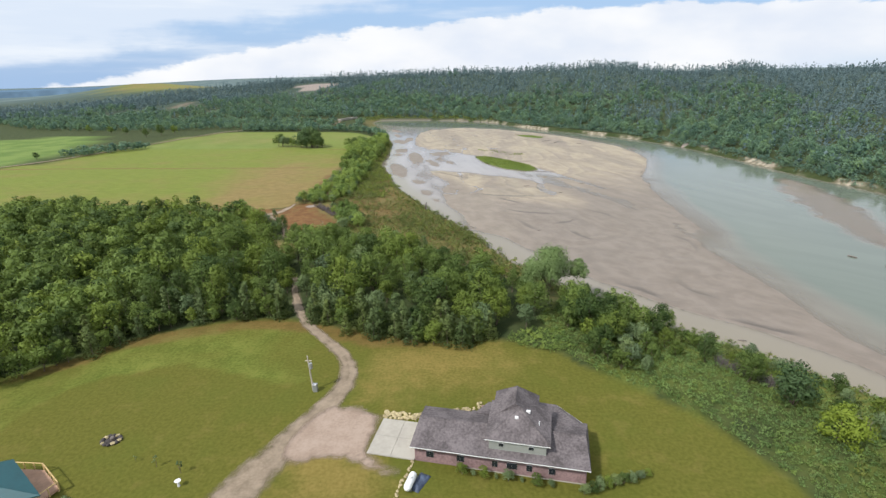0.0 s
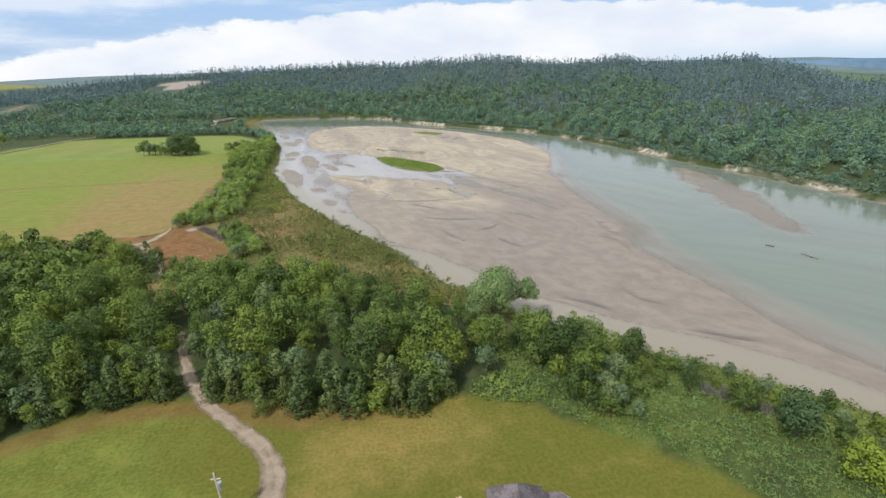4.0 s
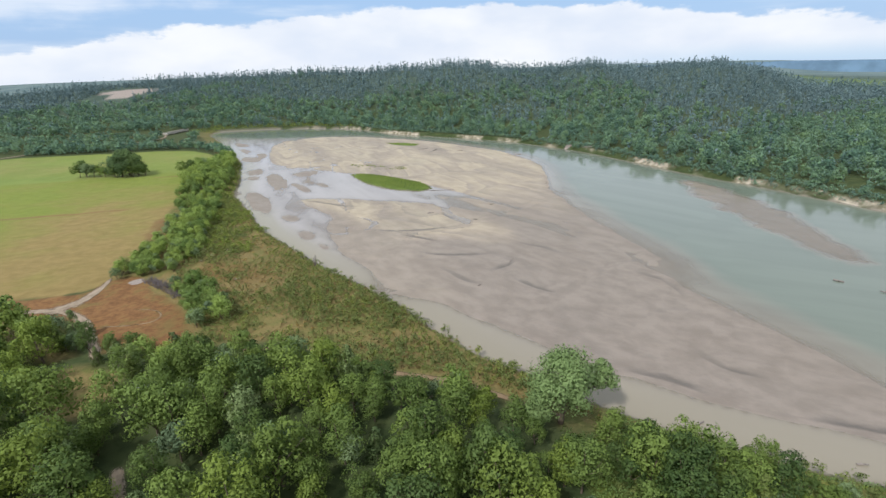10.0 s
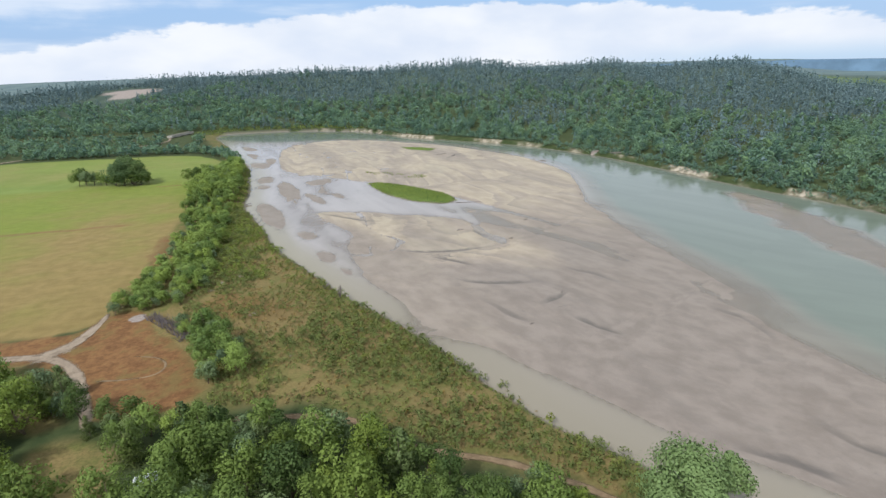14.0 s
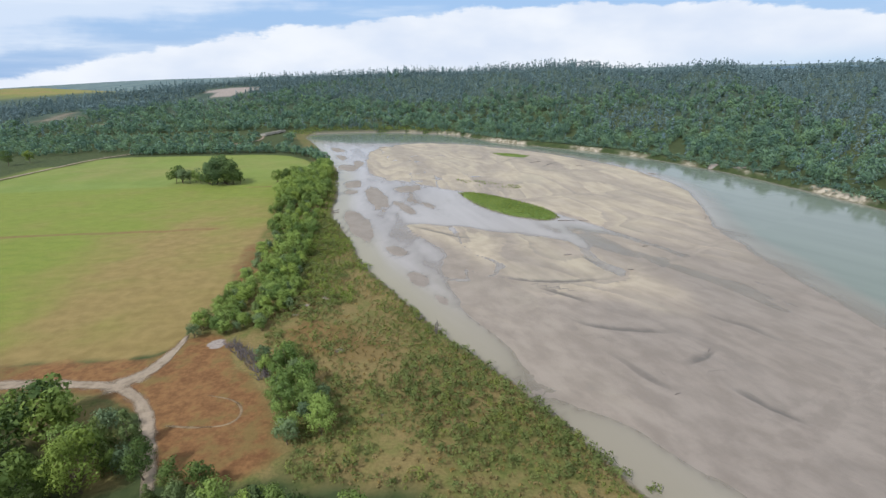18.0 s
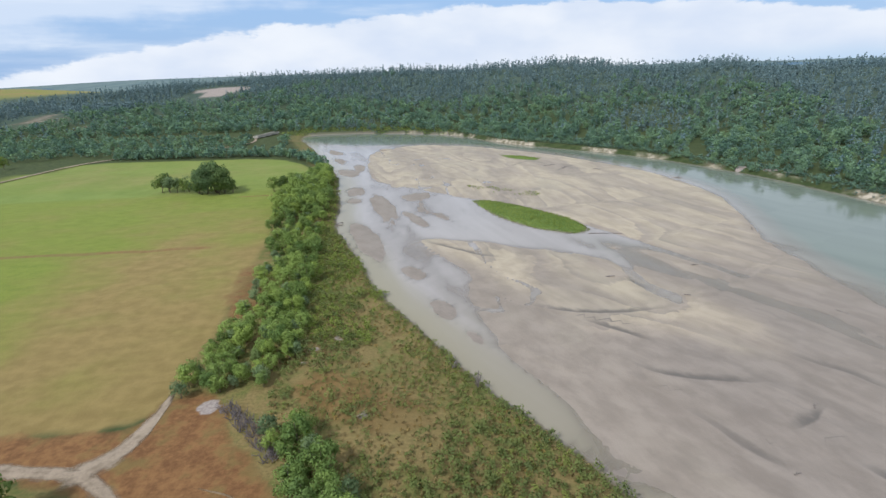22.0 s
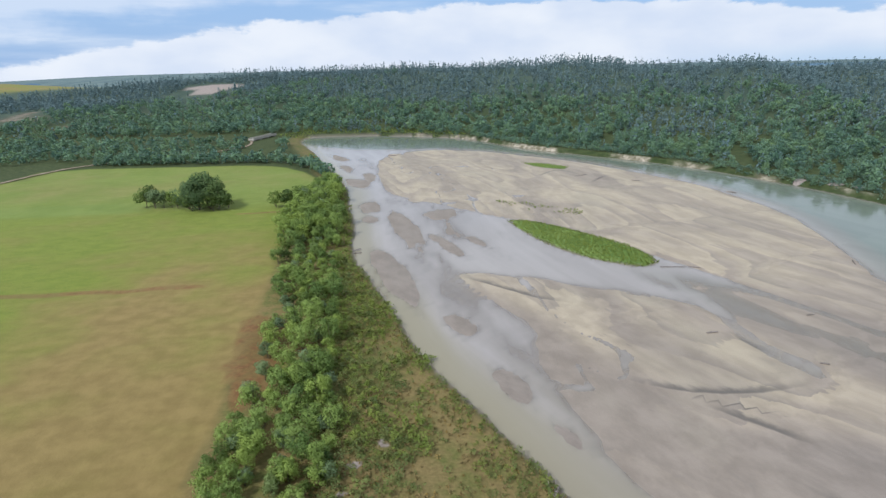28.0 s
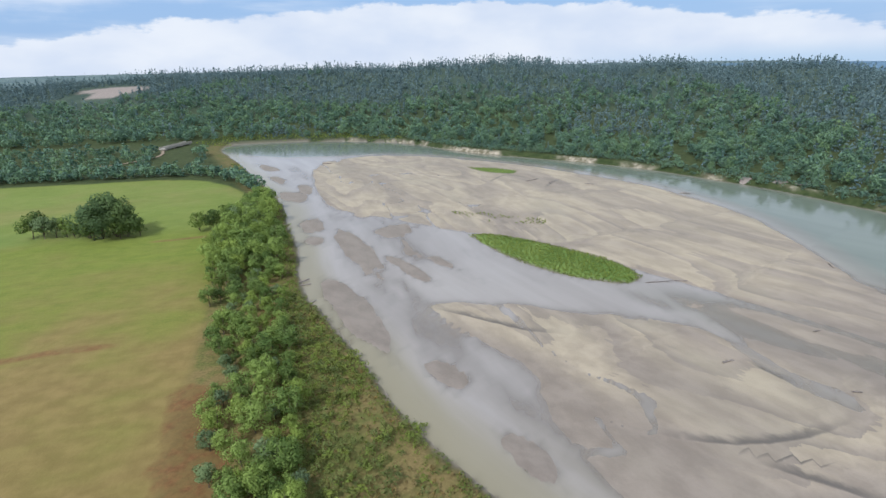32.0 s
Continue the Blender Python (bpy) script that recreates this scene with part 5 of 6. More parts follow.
for x, y, s in ((-268, 300, 0.6), (-262, 420, 1.0), (-270, 412, 0.9), (-256, 430, 0.9), (-300, 430, 0.8), (-318, 436, 0.9), (-345, 445, 0.9)):
    plant("broadleaf_tree", PROTO["broad"][int(-x) % 5], x, y, s, x, "lone leafy tree beside the farm track", "trees by the farm track")

# ---------------------------------------------------------------- brush and grass
bush = [crown_arrays(np.random.RandomState(500 + k), 1.3, 0.8, -0.1, 12, 96, 0.098) for k in range(5)]
tuft = [crown_arrays(np.random.RandomState(520 + k), 0.55, 0.5, -0.1, 6, 20, 0.14) for k in range(4)]
low_bush = [crown_arrays(np.random.RandomState(540 + k), 0.9, 0.95, -0.1, 12, 58, 0.115) for k in range(4)]


def dense(cell, seed, level, mix=0.2):
    return lambda x, y: fractal(x / cell, y / cell, seed, 4) + mix * (np.random.RandomState(seed).rand(len(x)) - 0.5) > level


def spread(name, sorts, outline, gap, seed, least, most, mat, label, category="brush", keep=None):
    x, y = scatter(outline, gap, seed, None, keep)
    open_way = line_distance(x, y, FOOT_TRAIL)[0] > 1.3
    x, y = x[open_way], y[open_way]
    turned = []
    for corners in sorts:
        facing = corners[:, 3:] * 0.45 + np.array([0, 0, 0.85])
        leaf = corners[:, :3].reshape(-1, 3, 3)
        under = np.cross(leaf[:, 1] - leaf[:, 0], leaf[:, 2] - leaf[:, 0])[:, 2] < 0
        leaf = np.where(under[:, None, None], leaf[:, ::-1], leaf).reshape(-1, 3)
        turned.append(np.concatenate([leaf, facing / np.linalg.norm(facing, axis=1)[:, None]], 1))
    sorts = turned
    return mass(name, sorts, x, y, least + (most - least) * np.random.RandomState(seed).rand(len(x)), seed, mat, label, category, sink=0.05)


spread("meadow_brush", bush, MEADOW, 1.7, 22, 0.6, 1.7, LEAF_BRUSH, "low green brush in patches on the riverside meadow", keep=dense(8, 81, 0.0))
spread("meadow_straw", tuft, MEADOW, 1.15, 25, 0.5, 1.1, LEAF_DRY, "straw-coloured dry grass on the riverside meadow", "grass", dense(12, 82, -0.08))
spread("meadow_weeds", low_bush, MEADOW, 1.5, 27, 0.5, 1.15, LEAF_BRUSH, "olive green weeds on the riverside meadow", keep=dense(9, 81, -0.07))
spread("meadow_thicket", bush, [(-22, 180), (-8, 178), (5, 158), (16, 138), (26, 118), (14, 124), (0, 131), (-12, 142), (-18, 156)], 1.7, 23, 0.9, 1.9, LEAF_BRUSH, "dense green brush towards the water", keep=dense(9, 88, -0.10))
spread("hedge_foot_brush", bush, [(-50, 222), (-46, 200), (-34, 204), (-28, 225), (-44, 268), (-52, 280), (-54, 262)], 1.8, 37, 0.8, 1.8, LEAF_GRASS, "green brush in patches beside the hedge", keep=dense(7, 89, -0.03))


def by_water(lo, hi):
    def keep(x, y):
        sd, near, far, _ = place_data(x, y)
        return (sd > lo) & (sd < hi) & (near < far)
    return keep


WATERSIDE = [(110, 0), (92, 50), (64, 90), (34, 117), (14, 145), (-10, 192), (-30, 232), (-46, 283), (-50, 322), (-56, 378), (-86, 482), (-92, 480), (-66, 384), (-62, 322), (-58, 283), (-42, 232), (-22, 190), (2, 143), (24, 108), (56, 80), (80, 45), (96, 0)]
spread("bank_grass", low_bush, WATERSIDE, 1.5, 29, 0.35, 0.85, LEAF_GRASS, "bright green grass along the water's edge", "grass", by_water(0.6, 5.5))
spread("hedge_undergrowth", low_bush, [(-52, 215), (-38, 243), (-50, 283), (-53, 330), (-58, 378), (-64, 378), (-62, 330), (-58, 290), (-54, 250)], 1.5, 30, 0.5, 1.2, LEAF_GRASS, "green undergrowth between hedge and river")
spread("bank_weeds", low_bush, BRUSH_BANK, 0.95, 24, 0.45, 1.0, LEAF_WEED, "tall pale green weeds on the river bank", keep=lambda x, y: place_data(x, y)[0] > 2)
spread("bank_brush", bush, BRUSH_BANK, 2.4, 26, 0.7, 1.6, LEAF_BRUSH, "leafy brush on the river bank", keep=dense(9, 85, 0.03))
spread("nettle_patch", low_bush, [(12, 88), (16, 92), (22, 91), (24, 86), (20, 83), (14, 85)], 0.9, 31, 0.7, 1.2, LEAF_ASH, "bright green nettle patch at the lawn's edge")
spread("island_grass", tuft, ISLAND, 0.8, 32, 0.6, 1.1, LEAF_GRASS, "bright green grass on the river island", "grass")
spread("islet_grass", tuft, UPPER_ISLAND, 1.2, 33, 0.6, 1.0, LEAF_GRASS, "green grass on the small river islet", "grass")
spread("bar_weeds", tuft, [(2, 349), (10, 346), (34, 328), (31, 322), (14, 331)], 1.2, 34, 0.5, 1.2, LEAF_GRASS, "sparse yellow-green weeds on the sandbar", "grass", dense(6, 86, 0.0))
spread("far_bank_shrubs", bush, [(20, 530), (45, 482), (80, 445), (116, 404), (146, 334), (160, 258), (178, 192), (190, 140), (196, 142), (184, 192), (167, 260), (152, 338), (121, 410), (86, 452), (52, 492), (26, 540)], 2.0, 35, 1.0, 2.5, LEAF_BLUFF, "low shrubs on the crumbling far bank")
spread("marsh_grass", tuft, [(-108, 552), (-95, 568), (-60, 564), (-22, 553), (14, 530), (20, 540), (-15, 572), (-60, 584), (-110, 590), (-128, 560)], 2.2, 36, 1.0, 2.0, LEAF_GRASS, "flat green marsh grass at the river bend", "grass")

# small trees and bushes between lawn and river
thick_x, thick_y = scatter([(24, 98), (28, 105), (38, 104), (60, 84), (72, 68), (76, 56), (66, 56), (58, 70), (46, 82), (34, 90)], 4.3, 71)
for k in range(len(thick_x)):
    sort = ("small", "willow", "small", "broad")[k % 4]
    plant({"small": "riverside_bush", "willow": "riverside_bush", "broad": "broadleaf_tree"}[sort], PROTO[sort][k % 3], thick_x[k], thick_y[k], (0.38 if sort == "broad" else 0.42) + 0.34 * rng.rand(), k * 1.3, "leafy green bush in the thicket on the bank", "thicket on the bank")
clump_x, clump_y = scatter([(27, 79.5), (33, 78), (38.5, 83), (39, 92), (31, 95), (26, 88)], 3.3, 73)
for k in range(len(clump_x)):
    sort = ("small", "willow", "small", "broad")[k % 4]
    plant({"small": "riverside_bush", "willow": "riverside_bush", "broad": "broadleaf_tree"}[sort], PROTO[sort][k % 3], clump_x[k], clump_y[k], (0.5 if sort == "broad" else 0.62) + 0.3 * rng.rand(), k * 1.9, "leafy bush where the lawn meets the river thicket", "bushes by the lawn")
end_x, end_y = scatter([(20, 94), (30, 87), (41, 90), (38, 100), (28, 107), (23, 103)], 3.4, 72)
for k in range(len(end_x)):
    sort = ("broad", "small", "broad", "willow", "cedar")[k % 5]
    plant({"small": "small_tree", "willow": "willow_tree", "broad": "broadleaf_tree", "cedar": "cedar_tree"}[sort], PROTO[sort][k % 3], end_x[k], end_y[k], 0.68 + 0.34 * rng.rand(), k * 2.1, "leafy tree where the wood ends by the river", "trees at the wood's end")
for x, y, s, sort, label in ((55.4, 64.2, 1.0, "lime", "rounded bright yellow-green tree by the lawn"), (53.8, 72.2, 0.95, "elm", "round dark green tree on the river bank"), (60, 71, 0.6, "small", "leafy bush on the river bank"), (46, 91, 0.55, "small", "leafy bush on the river bank"), (30, 78.5, 0.75, "small", "clump of pale green bushes at the lawn's edge"), (32.5, 80.5, 0.8, "willow", "grey-green bush at the lawn's edge"), (28.5, 81, 0.7, "small", "clump of pale green bushes at the lawn's edge"), (34, 78, 0.6, "willow", "grey-green bush at the lawn's edge"), (37, 94, 0.7, "small", "leafy bush on the river bank"), (31, 97, 0.9, "broad", "leafy tree at the end of the wood"), (27, 100, 0.9, "broad", "leafy tree at the end of the wood"), (34, 101, 0.8, "broad", "leafy tree at the end of the wood"), (40, 97, 0.6, "small", "leafy bush on the river bank"), (66, 62, 0.7, "small", "leafy bush on the river bank"), (29, 91, 0.6, "small", "leafy bush on the river bank"), (62, 52, 0.6, "willow", "grey-green bush on the river bank"), (72, 58, 0.7, "small", "leafy bush on the river bank")):
    kind_name = {"elm": "elm_tree", "lime": "lime_tree", "small": "riverside_bush", "willow": "riverside_bush", "broad": "broadleaf_tree"}[sort]
    plant(kind_name, PROTO[sort][int(x) % 3 % len(PROTO[sort])], x, y, s, x * 1.7, label, "bushes by the lawn")


# ---------------------------------------------------------------- making things
def part(name, bm, mat, parent, label=""):
    me = bpy.data.meshes.new(name)
    bmesh.ops.recalc_face_normals(bm, faces=bm.faces)
    bm.to_mesh(me)
    bm.free()
    me.materials.append(mat)
    o = new(name, me)
    o.parent = parent
    return tagged(o, label)


def thing(name, label, category, x, y, turn=0.0, z=None, group="", kind=""):
    o = tagged(new(name), label, category, group, kind)
    o.empty_display_size = 0.5
    o.matrix_world = pose(x, y, height_at(x, y) if z is None else z, 0, 0, turn)
    return o


def box(x0, x1, y0, y1, z0, z1, bm=None, bevel=0.0):
    bm = bmesh.new() if bm is None else bm
    v = [bm.verts.new((x, y, z)) for z in (z0, z1) for y in (y0, y1) for x in (x0, x1)]
    for f in ((0, 2, 3, 1), (4, 5, 7, 6), (0, 1, 5, 4), (1, 3, 7, 5), (3, 2, 6, 7), (2, 0, 4, 6)):
        bm.faces.new([v[k] for k in f])
    if bevel:
        bmesh.ops.bevel(bm, geom=bm.edges[:], offset=bevel, segments=1, affect="EDGES")
    return bm


def prism(points, z0, z1):
    """A flat slab of any outline."""
    bm = bmesh.new()
    low, top = [bm.verts.new((x, y, z0)) for x, y in points], [bm.verts.new((x, y, z1)) for x, y in points]
    bm.faces.new(low[::-1])
    bm.faces.new(top)
    for k in range(len(points)):
        m = (k + 1) % len(points)
        bm.faces.new((low[k], low[m], top[m], top[k]))
    return bm


def shell(points, faces):
    bm = bmesh.new()
    v = [bm.verts.new(p) for p in points]
    for f in faces:
        bm.faces.new([v[k] for k in f])
    return bm


def rod(a, b, ra, rb=None, sides=8, bm=None):
    bm = bmesh.new() if bm is None else bm
    limb(bm, a, b, ra, ra if rb is None else rb, sides)
    return bm


def boulder(rng, size, flat=0.6):
    bm = bmesh.new()
    bmesh.ops.create_icosphere(bm, subdivisions=1, radius=size)
    for v in bm.verts:
        v.co *= 0.75 + 0.5 * rng.rand()
        v.co.z *= flat
    return bm


def ribbon(name, points, widths, mat, label, category="road", lift=0.07, rag=0.5, seed=1, cols=9):
    """A road lying on the ground, with ragged edges and worn wheel ruts."""
    p = rounded(points, 3, False)
    seg = np.r_[0, np.cumsum(np.hypot(*np.diff(p, axis=0).T))]
    n = max(8, int(seg[-1] / 0.8))
    s = np.linspace(0, seg[-1], n)
    x, y = np.interp(s, seg, p[:, 0]), np.interp(s, seg, p[:, 1])
    w = np.interp(s, np.linspace(0, seg[-1], len(widths)), widths) / 2
    tx, ty = np.gradient(x), np.gradient(y)
    size = np.hypot(tx, ty)
    nx, ny = -ty / size, tx / size
    verts = []
    for k in range(cols):
        f = k / (cols - 1) * 2 - 1
        rim = k in (0, cols - 1)
        r = 2 * rag * fractal(s / 2.6, s * 0 + k * 3.1 + seed, 90 + seed, 3) * (1.0 if rim else 0.4)
        px, py = x + nx * (w * f + r), y + ny * (w * f + r)
        rut = -0.05 if abs(abs(f) - 0.5) < 0.14 else 0.0
        verts.append(np.stack([px, py, ground_height(px, py) + (-0.05 if rim else lift + rut)], 1))
    verts = np.stack(verts, 1).reshape(-1, 3)
    me = mesh_from(name, verts, grid_faces(cols, n), mat)
    ends = smooth(np.minimum(s, seg[-1] - s), 0.0, 3.0)
    across = np.array([min(1.0, (1 - abs(k / (cols - 1) * 2 - 1)) * 1.25) * (0.72 if 2 * k == cols - 1 else 1.0) for k in range(cols)])
    give(me, "cover", "FLOAT", (ends[:, None] * across[None]).ravel())
    return tagged(new(name, me), label, category, kind="structure")


def patch(name, outline, mat, label, category, lift, step=0.8, rag=1.0, seed=3):
    """A ragged sheet of gravel, soil or cut grass lying on the ground."""
    p = np.array(outline, float)
    (x0, y0), (x1, y1) = p.min(0) - 1, p.max(0) + 1
    xs, ys = np.arange(x0, x1, step), np.arange(y0, y1, step)
    x, y = (v.ravel() for v in np.meshgrid(xs, ys))
    d = outline_distance(x, y, outline, 2) + 2 * rag * fractal(x / 2.2, y / 2.2, seed, 3)
    f = grid_faces(len(xs), len(ys))
    f = f[(d[f] < 0.5).any(1)]
    kept, f = np.unique(f, return_inverse=True)
    x, y, d = x[kept], y[kept], d[kept]
    z = ground_height(x, y) + lift * smooth(d, 0.5, -0.6) - 0.06 * smooth(d, -0.2, 0.6)
    me = mesh_from(name, np.stack([x, y, z], 1), f.reshape(-1, 4), mat)
    give(me, "cover", "FLOAT", smooth(d, 0.6, -2.0))
    return tagged(new(name, me), label, category, kind="structure")


# ---------------------------------------------------------------- roads and paved ground
ribbon("road_drive", [(-39, 118), (-37, 112), (-33, 102), (-28, 92.5), (-20.5, 85), (-15.6, 79), (-14, 73), (-16, 66), (-19, 58), (-22, 49), (-27, 36), (-34, 20)], (2.2, 2.5, 2.9, 3.6, 5.4, 7.4, 6.6, 6.2), DIRT, "rutted tan dirt drive across the lawn", rag=0.7)
patch("pavement_gravel", [(-17, 66), (-13, 67), (-6.9, 65.5), (-6.9, 64), (-7.4, 57), (-5.5, 55.6), (-2.5, 54.8), (-3.5, 52.5), (-8, 54.8), (-12.5, 56), (-16, 54), (-20, 56)], APRON, "pinkish gravel apron beside the parking slab", "gravel", 0.10, seed=5, rag=0.5)
ribbon("road_track", [(-180, 176), (-120, 176.5), (-88, 177), (-78, 176), (-69, 174), (-63, 169), (-58.5, 161), (-55, 154), (-53, 148)], (2.4, 2.5, 3.0, 4.8, 3.6, 2.8, 2.2), DIRT, "pale farm track at the edge of the hay field", seed=2, rag=0.8)
ribbon("road_branch", [(-73, 172.5), (-69, 175.5), (-66.5, 179), (-65, 185), (-65, 193)], (5.6, 5.4, 3.6, 2.0, 1.4), DIRT, "pale wheel track turning up along the field", seed=3, rag=0.8)
ribbon("road_loop", [(-58, 163), (-52, 162), (-47, 162), (-45.8, 165), (-48, 168.5), (-54, 170.5)], (0.9, 0.9, 0.8, 0.6), TRAIL, "faint wheel loop on the rusty clearing", seed=4, rag=0.35, lift=0.05, cols=5)
ribbon("road_trail", FOOT_TRAIL, (1.7, 1.9, 2.1, 2.1, 1.9), TRAIL, "reddish foot trail between wood and meadow", seed=6)
ribbon("road_far", [(-300, 225), (-264, 271), (-249, 301), (-242, 333), (-231, 384), (-219, 436), (-205, 452), (-180, 470), (-150, 482), (-133, 505), (-139, 531)], (3.5, 3.5, 3.5, 3.0), DIRT, "pale gravel road beyond the hay field", seed=7, lift=0.45, rag=0.3)

# ---------------------------------------------------------------- the house
house = thing("house", "brick house with dark hip roofs, grey upper storey and garage wing", "house", -1.9, 56.3, -7.8, 4.0)
part("garage_wall", box(0.7, 7.2, 0.0, 7.0, -0.6, 2.6), BRICK, house, "red brick garage wall")
part("ground_floor_wall", box(7.2, 21.8, -0.1, 7.0, -0.6, 2.6), BRICK, house, "red brick wall")
part("rear_wall", prism([(8.0, 7.0), (8.0, 9.4), (15.4, 9.4), (15.6, 10.9), (17.8, 10.4), (20.8, 7.6), (20.8, 7.0)], -0.6, 2.55), BRICK, house, "red brick rear bay")
part("upper_wall", box(10.1, 17.0, 0.25, 7.3, 2.6, 4.6), SIDING, house, "grey clapboard upper storey")
part("upper_rear_wall", box(10.4, 15.4, 7.3, 9.4, 2.55, 4.6), SIDING, house, "grey clapboard rear gable wing")


def hip_roof(x0, x1, y0, y1, z, rise, in0, in1, across=False, thick=0.2):
    """A roof whose ridge runs along x, or along y if across; in0, in1: how far its ends lie inside the eaves."""
    if across:
        x0, x1, y0, y1 = y0, y1, x0, x1
    ym = (y0 + y1) / 2
    pts = [(x0, y0, z), (x1, y0, z), (x1, y1, z), (x0, y1, z), (x0, y0, z - thick), (x1, y0, z - thick), (x1, y1, z - thick), (x0, y1, z - thick), (x0 + in0, ym, z + rise), (x1 - in1, ym, z + rise)]
    if across:
        pts = [(b, a, c) for a, b, c in pts]
    return shell(pts, [(0, 1, 9, 8), (1, 2, 9), (2, 3, 8, 9), (3, 0, 8), (7, 6, 5, 4), (4, 5, 1, 0), (5, 6, 2, 1), (6, 7, 3, 2), (7, 4, 0, 3)])


part("garage_roof", hip_roof(0.3, 7.3, -0.75, 7.5, 2.75, 1.45, 0.35, 0.0), SHINGLE, house)
part("main_roof", hip_roof(6.9, 22.2, -0.85, 7.7, 2.8, 1.45, 0.2, 0.5), SHINGLE, house)
part("side_roof", shell([(7.4, 6.6, 3.3), (8.9, 10.1, 2.7), (10.6, 10.1, 2.7), (10.6, 6.6, 3.3), (8.9, 10.1, 2.5), (10.6, 10.1, 2.5), (7.4, 6.6, 2.5), (10.6, 6.6, 2.5)], [(0, 1, 2, 3), (1, 4, 5, 2), (0, 6, 4, 1), (4, 6, 7, 5), (3, 2, 5, 7), (0, 3, 7, 6)]), SHINGLE, house)
part("rear_roof", shell([(15.6, 5.9, 3.6), (15.6, 11.3, 2.72), (18.2, 11.1, 2.72), (21.4, 8.0, 2.72), (21.35, 5.9, 3.3), (15.6, 11.3, 2.5), (18.2, 11.1, 2.5), (21.4, 8.0, 2.5), (15.6, 5.9, 2.5), (21.35, 5.9, 2.5)], [(0, 1, 2, 3, 4), (1, 5, 6, 2), (2, 6, 7, 3), (3, 7, 9, 4), (5, 8, 9, 7, 6), (0, 8, 5, 1), (0, 4, 9, 8)]), SHINGLE, house)
part("upper_roof", hip_roof(9.6, 17.5, 0.0, 7.8, 4.75, 2.25, 3.85, 3.85, across=True), SHINGLE, house)
part("rear_gable_roof", hip_roof(9.95, 15.85, 4.2, 9.9, 4.77, 2.4, 0.1, 1.85, across=True), SHINGLE, house)
# ridge caps, fascia boards and vents
for name, a, b in (("ridge_cap", (0.7, 3.38, 4.2), (7.2, 3.38, 4.2)), ("ridge_cap", (7.1, 3.43, 4.25), (10.0, 3.43, 4.25)), ("ridge_cap", (17.1, 3.43, 4.25), (21.7, 3.43, 4.25)), ("ridge_cap", (12.9, 5.2, 7.17), (12.9, 8.05, 7.17)), ("hip_cap", (9.65, 0.05, 4.76), (13.55, 3.87, 7.0)), ("hip_cap", (17.45, 0.05, 4.76), (13.55, 3.87, 7.0)), ("hip_cap", (17.45, 7.75, 4.76), (13.55, 3.93, 7.0)), ("hip_cap", (15.8, 9.85, 4.78), (12.9, 8.05, 7.17)), ("hip_cap", (10.0, 9.85, 4.78), (12.9, 8.05, 7.17))):
    part(name, rod(a, b, 0.06, sides=5), SHINGLE, house)
for x0, x1, y, z in ((0.3, 6.9, -0.79, 2.54), (6.9, 22.2, -0.89, 2.59), (9.6, 17.5, -0.04, 4.54)):
    part("fascia_board", box(x0, x1, y, y + 0.03, z + 0.04, z + 0.15), WHITE, house, "white painted fascia")
for a, b in (((18.2, 11.12, 2.63), (21.42, 8.02, 2.63)), ((21.43, 8.0, 2.63), (21.4, 5.95, 2.85))):
    part("fascia_board", rod(a, b, 0.085, sides=4), WHITE, house, "white painted fascia")
part("roof_vent", box(14.35, 14.85, 3.7, 4.1, 6.2, 6.62, bevel=0.05), WHITE, house, "white metal roof vent")
part("roof_vent", box(13.0, 13.45, 2.5, 2.9, 6.0, 6.42, bevel=0.05), WHITE, house, "white metal roof vent")
part("vent_pipe", rod((16.0, 2.6, 5.4), (16.0, 2.6, 6.2), 0.06), WHITE, house, "white vent pipe")


def window(x, y, z, w, h, parent):
    frame_part = part("window", box(x - w / 2, x + w / 2, y - 0.05, y + 0.02, z, z + h), WHITE, parent, "white framed window")
    for k in (-1, 1):
        part("pane", box(x + k * w / 4 - w * 0.24, x + k * w / 4 + w * 0.24, y - 0.075, y - 0.052, z + 0.03, z + h - 0.03), GLASS, frame_part, "dark glass")


for wx_, wy_, wz_, ww, wh in ((2.7, 0.0, 0.85, 0.95, 0.9), (6.6, 0.0, 0.85, 0.95, 0.9), (10.9, -0.1, 0.85, 0.7, 0.9), (13.0, -0.1, 0.85, 1.3, 0.9), (15.1, -0.1, 0.85, 0.7, 0.9), (17.8, -0.1, 0.85, 0.8, 0.9), (11.6, 0.25, 3.72, 0.6, 0.5), (15.2, 0.25, 3.72, 0.6, 0.5)):
    window(wx_, wy_, wz_, ww, wh, house)
part("garage_door", box(0.63, 0.7, 1.2, 6.4, -0.05, 2.2), WHITE, house, "white garage door")
part("foundation", box(7.15, 21.85, -0.15, 7.05, -0.65, 0.12), CONCRETE, house, "grey concrete foundation")

slab = thing("driveway_slab", "pale concrete parking slab in four bays", "pavement", -1.9, 56.3, -7.8, 4.0, kind="structure")
for i, (x0, x1) in enumerate(((-5.8, -2.63), (-2.59, 0.6))):
    for y0, y1 in ((-0.1, 3.46), (3.5, 7.0)):
        part("concrete_bay", box(x0, x1, y0, y1, -0.4, 0.17 + 0.004 * i), CONCRETE, slab)
rock_rng = np.random.RandomState(44)
rocks = [boulder(rock_rng, 0.28) for _ in range(5)]
rock_meshes = []
for bm in rocks:
    me = bpy.data.meshes.new("stone")
    bm.to_mesh(me)
    bm.free()
    me.materials.append(STONE)
    rock_meshes.append(me)
edging = thing("stone_edging", "row of yellow limestone blocks behind slab and garage", "stones", -1.9, 56.3, -7.8, 4.0)
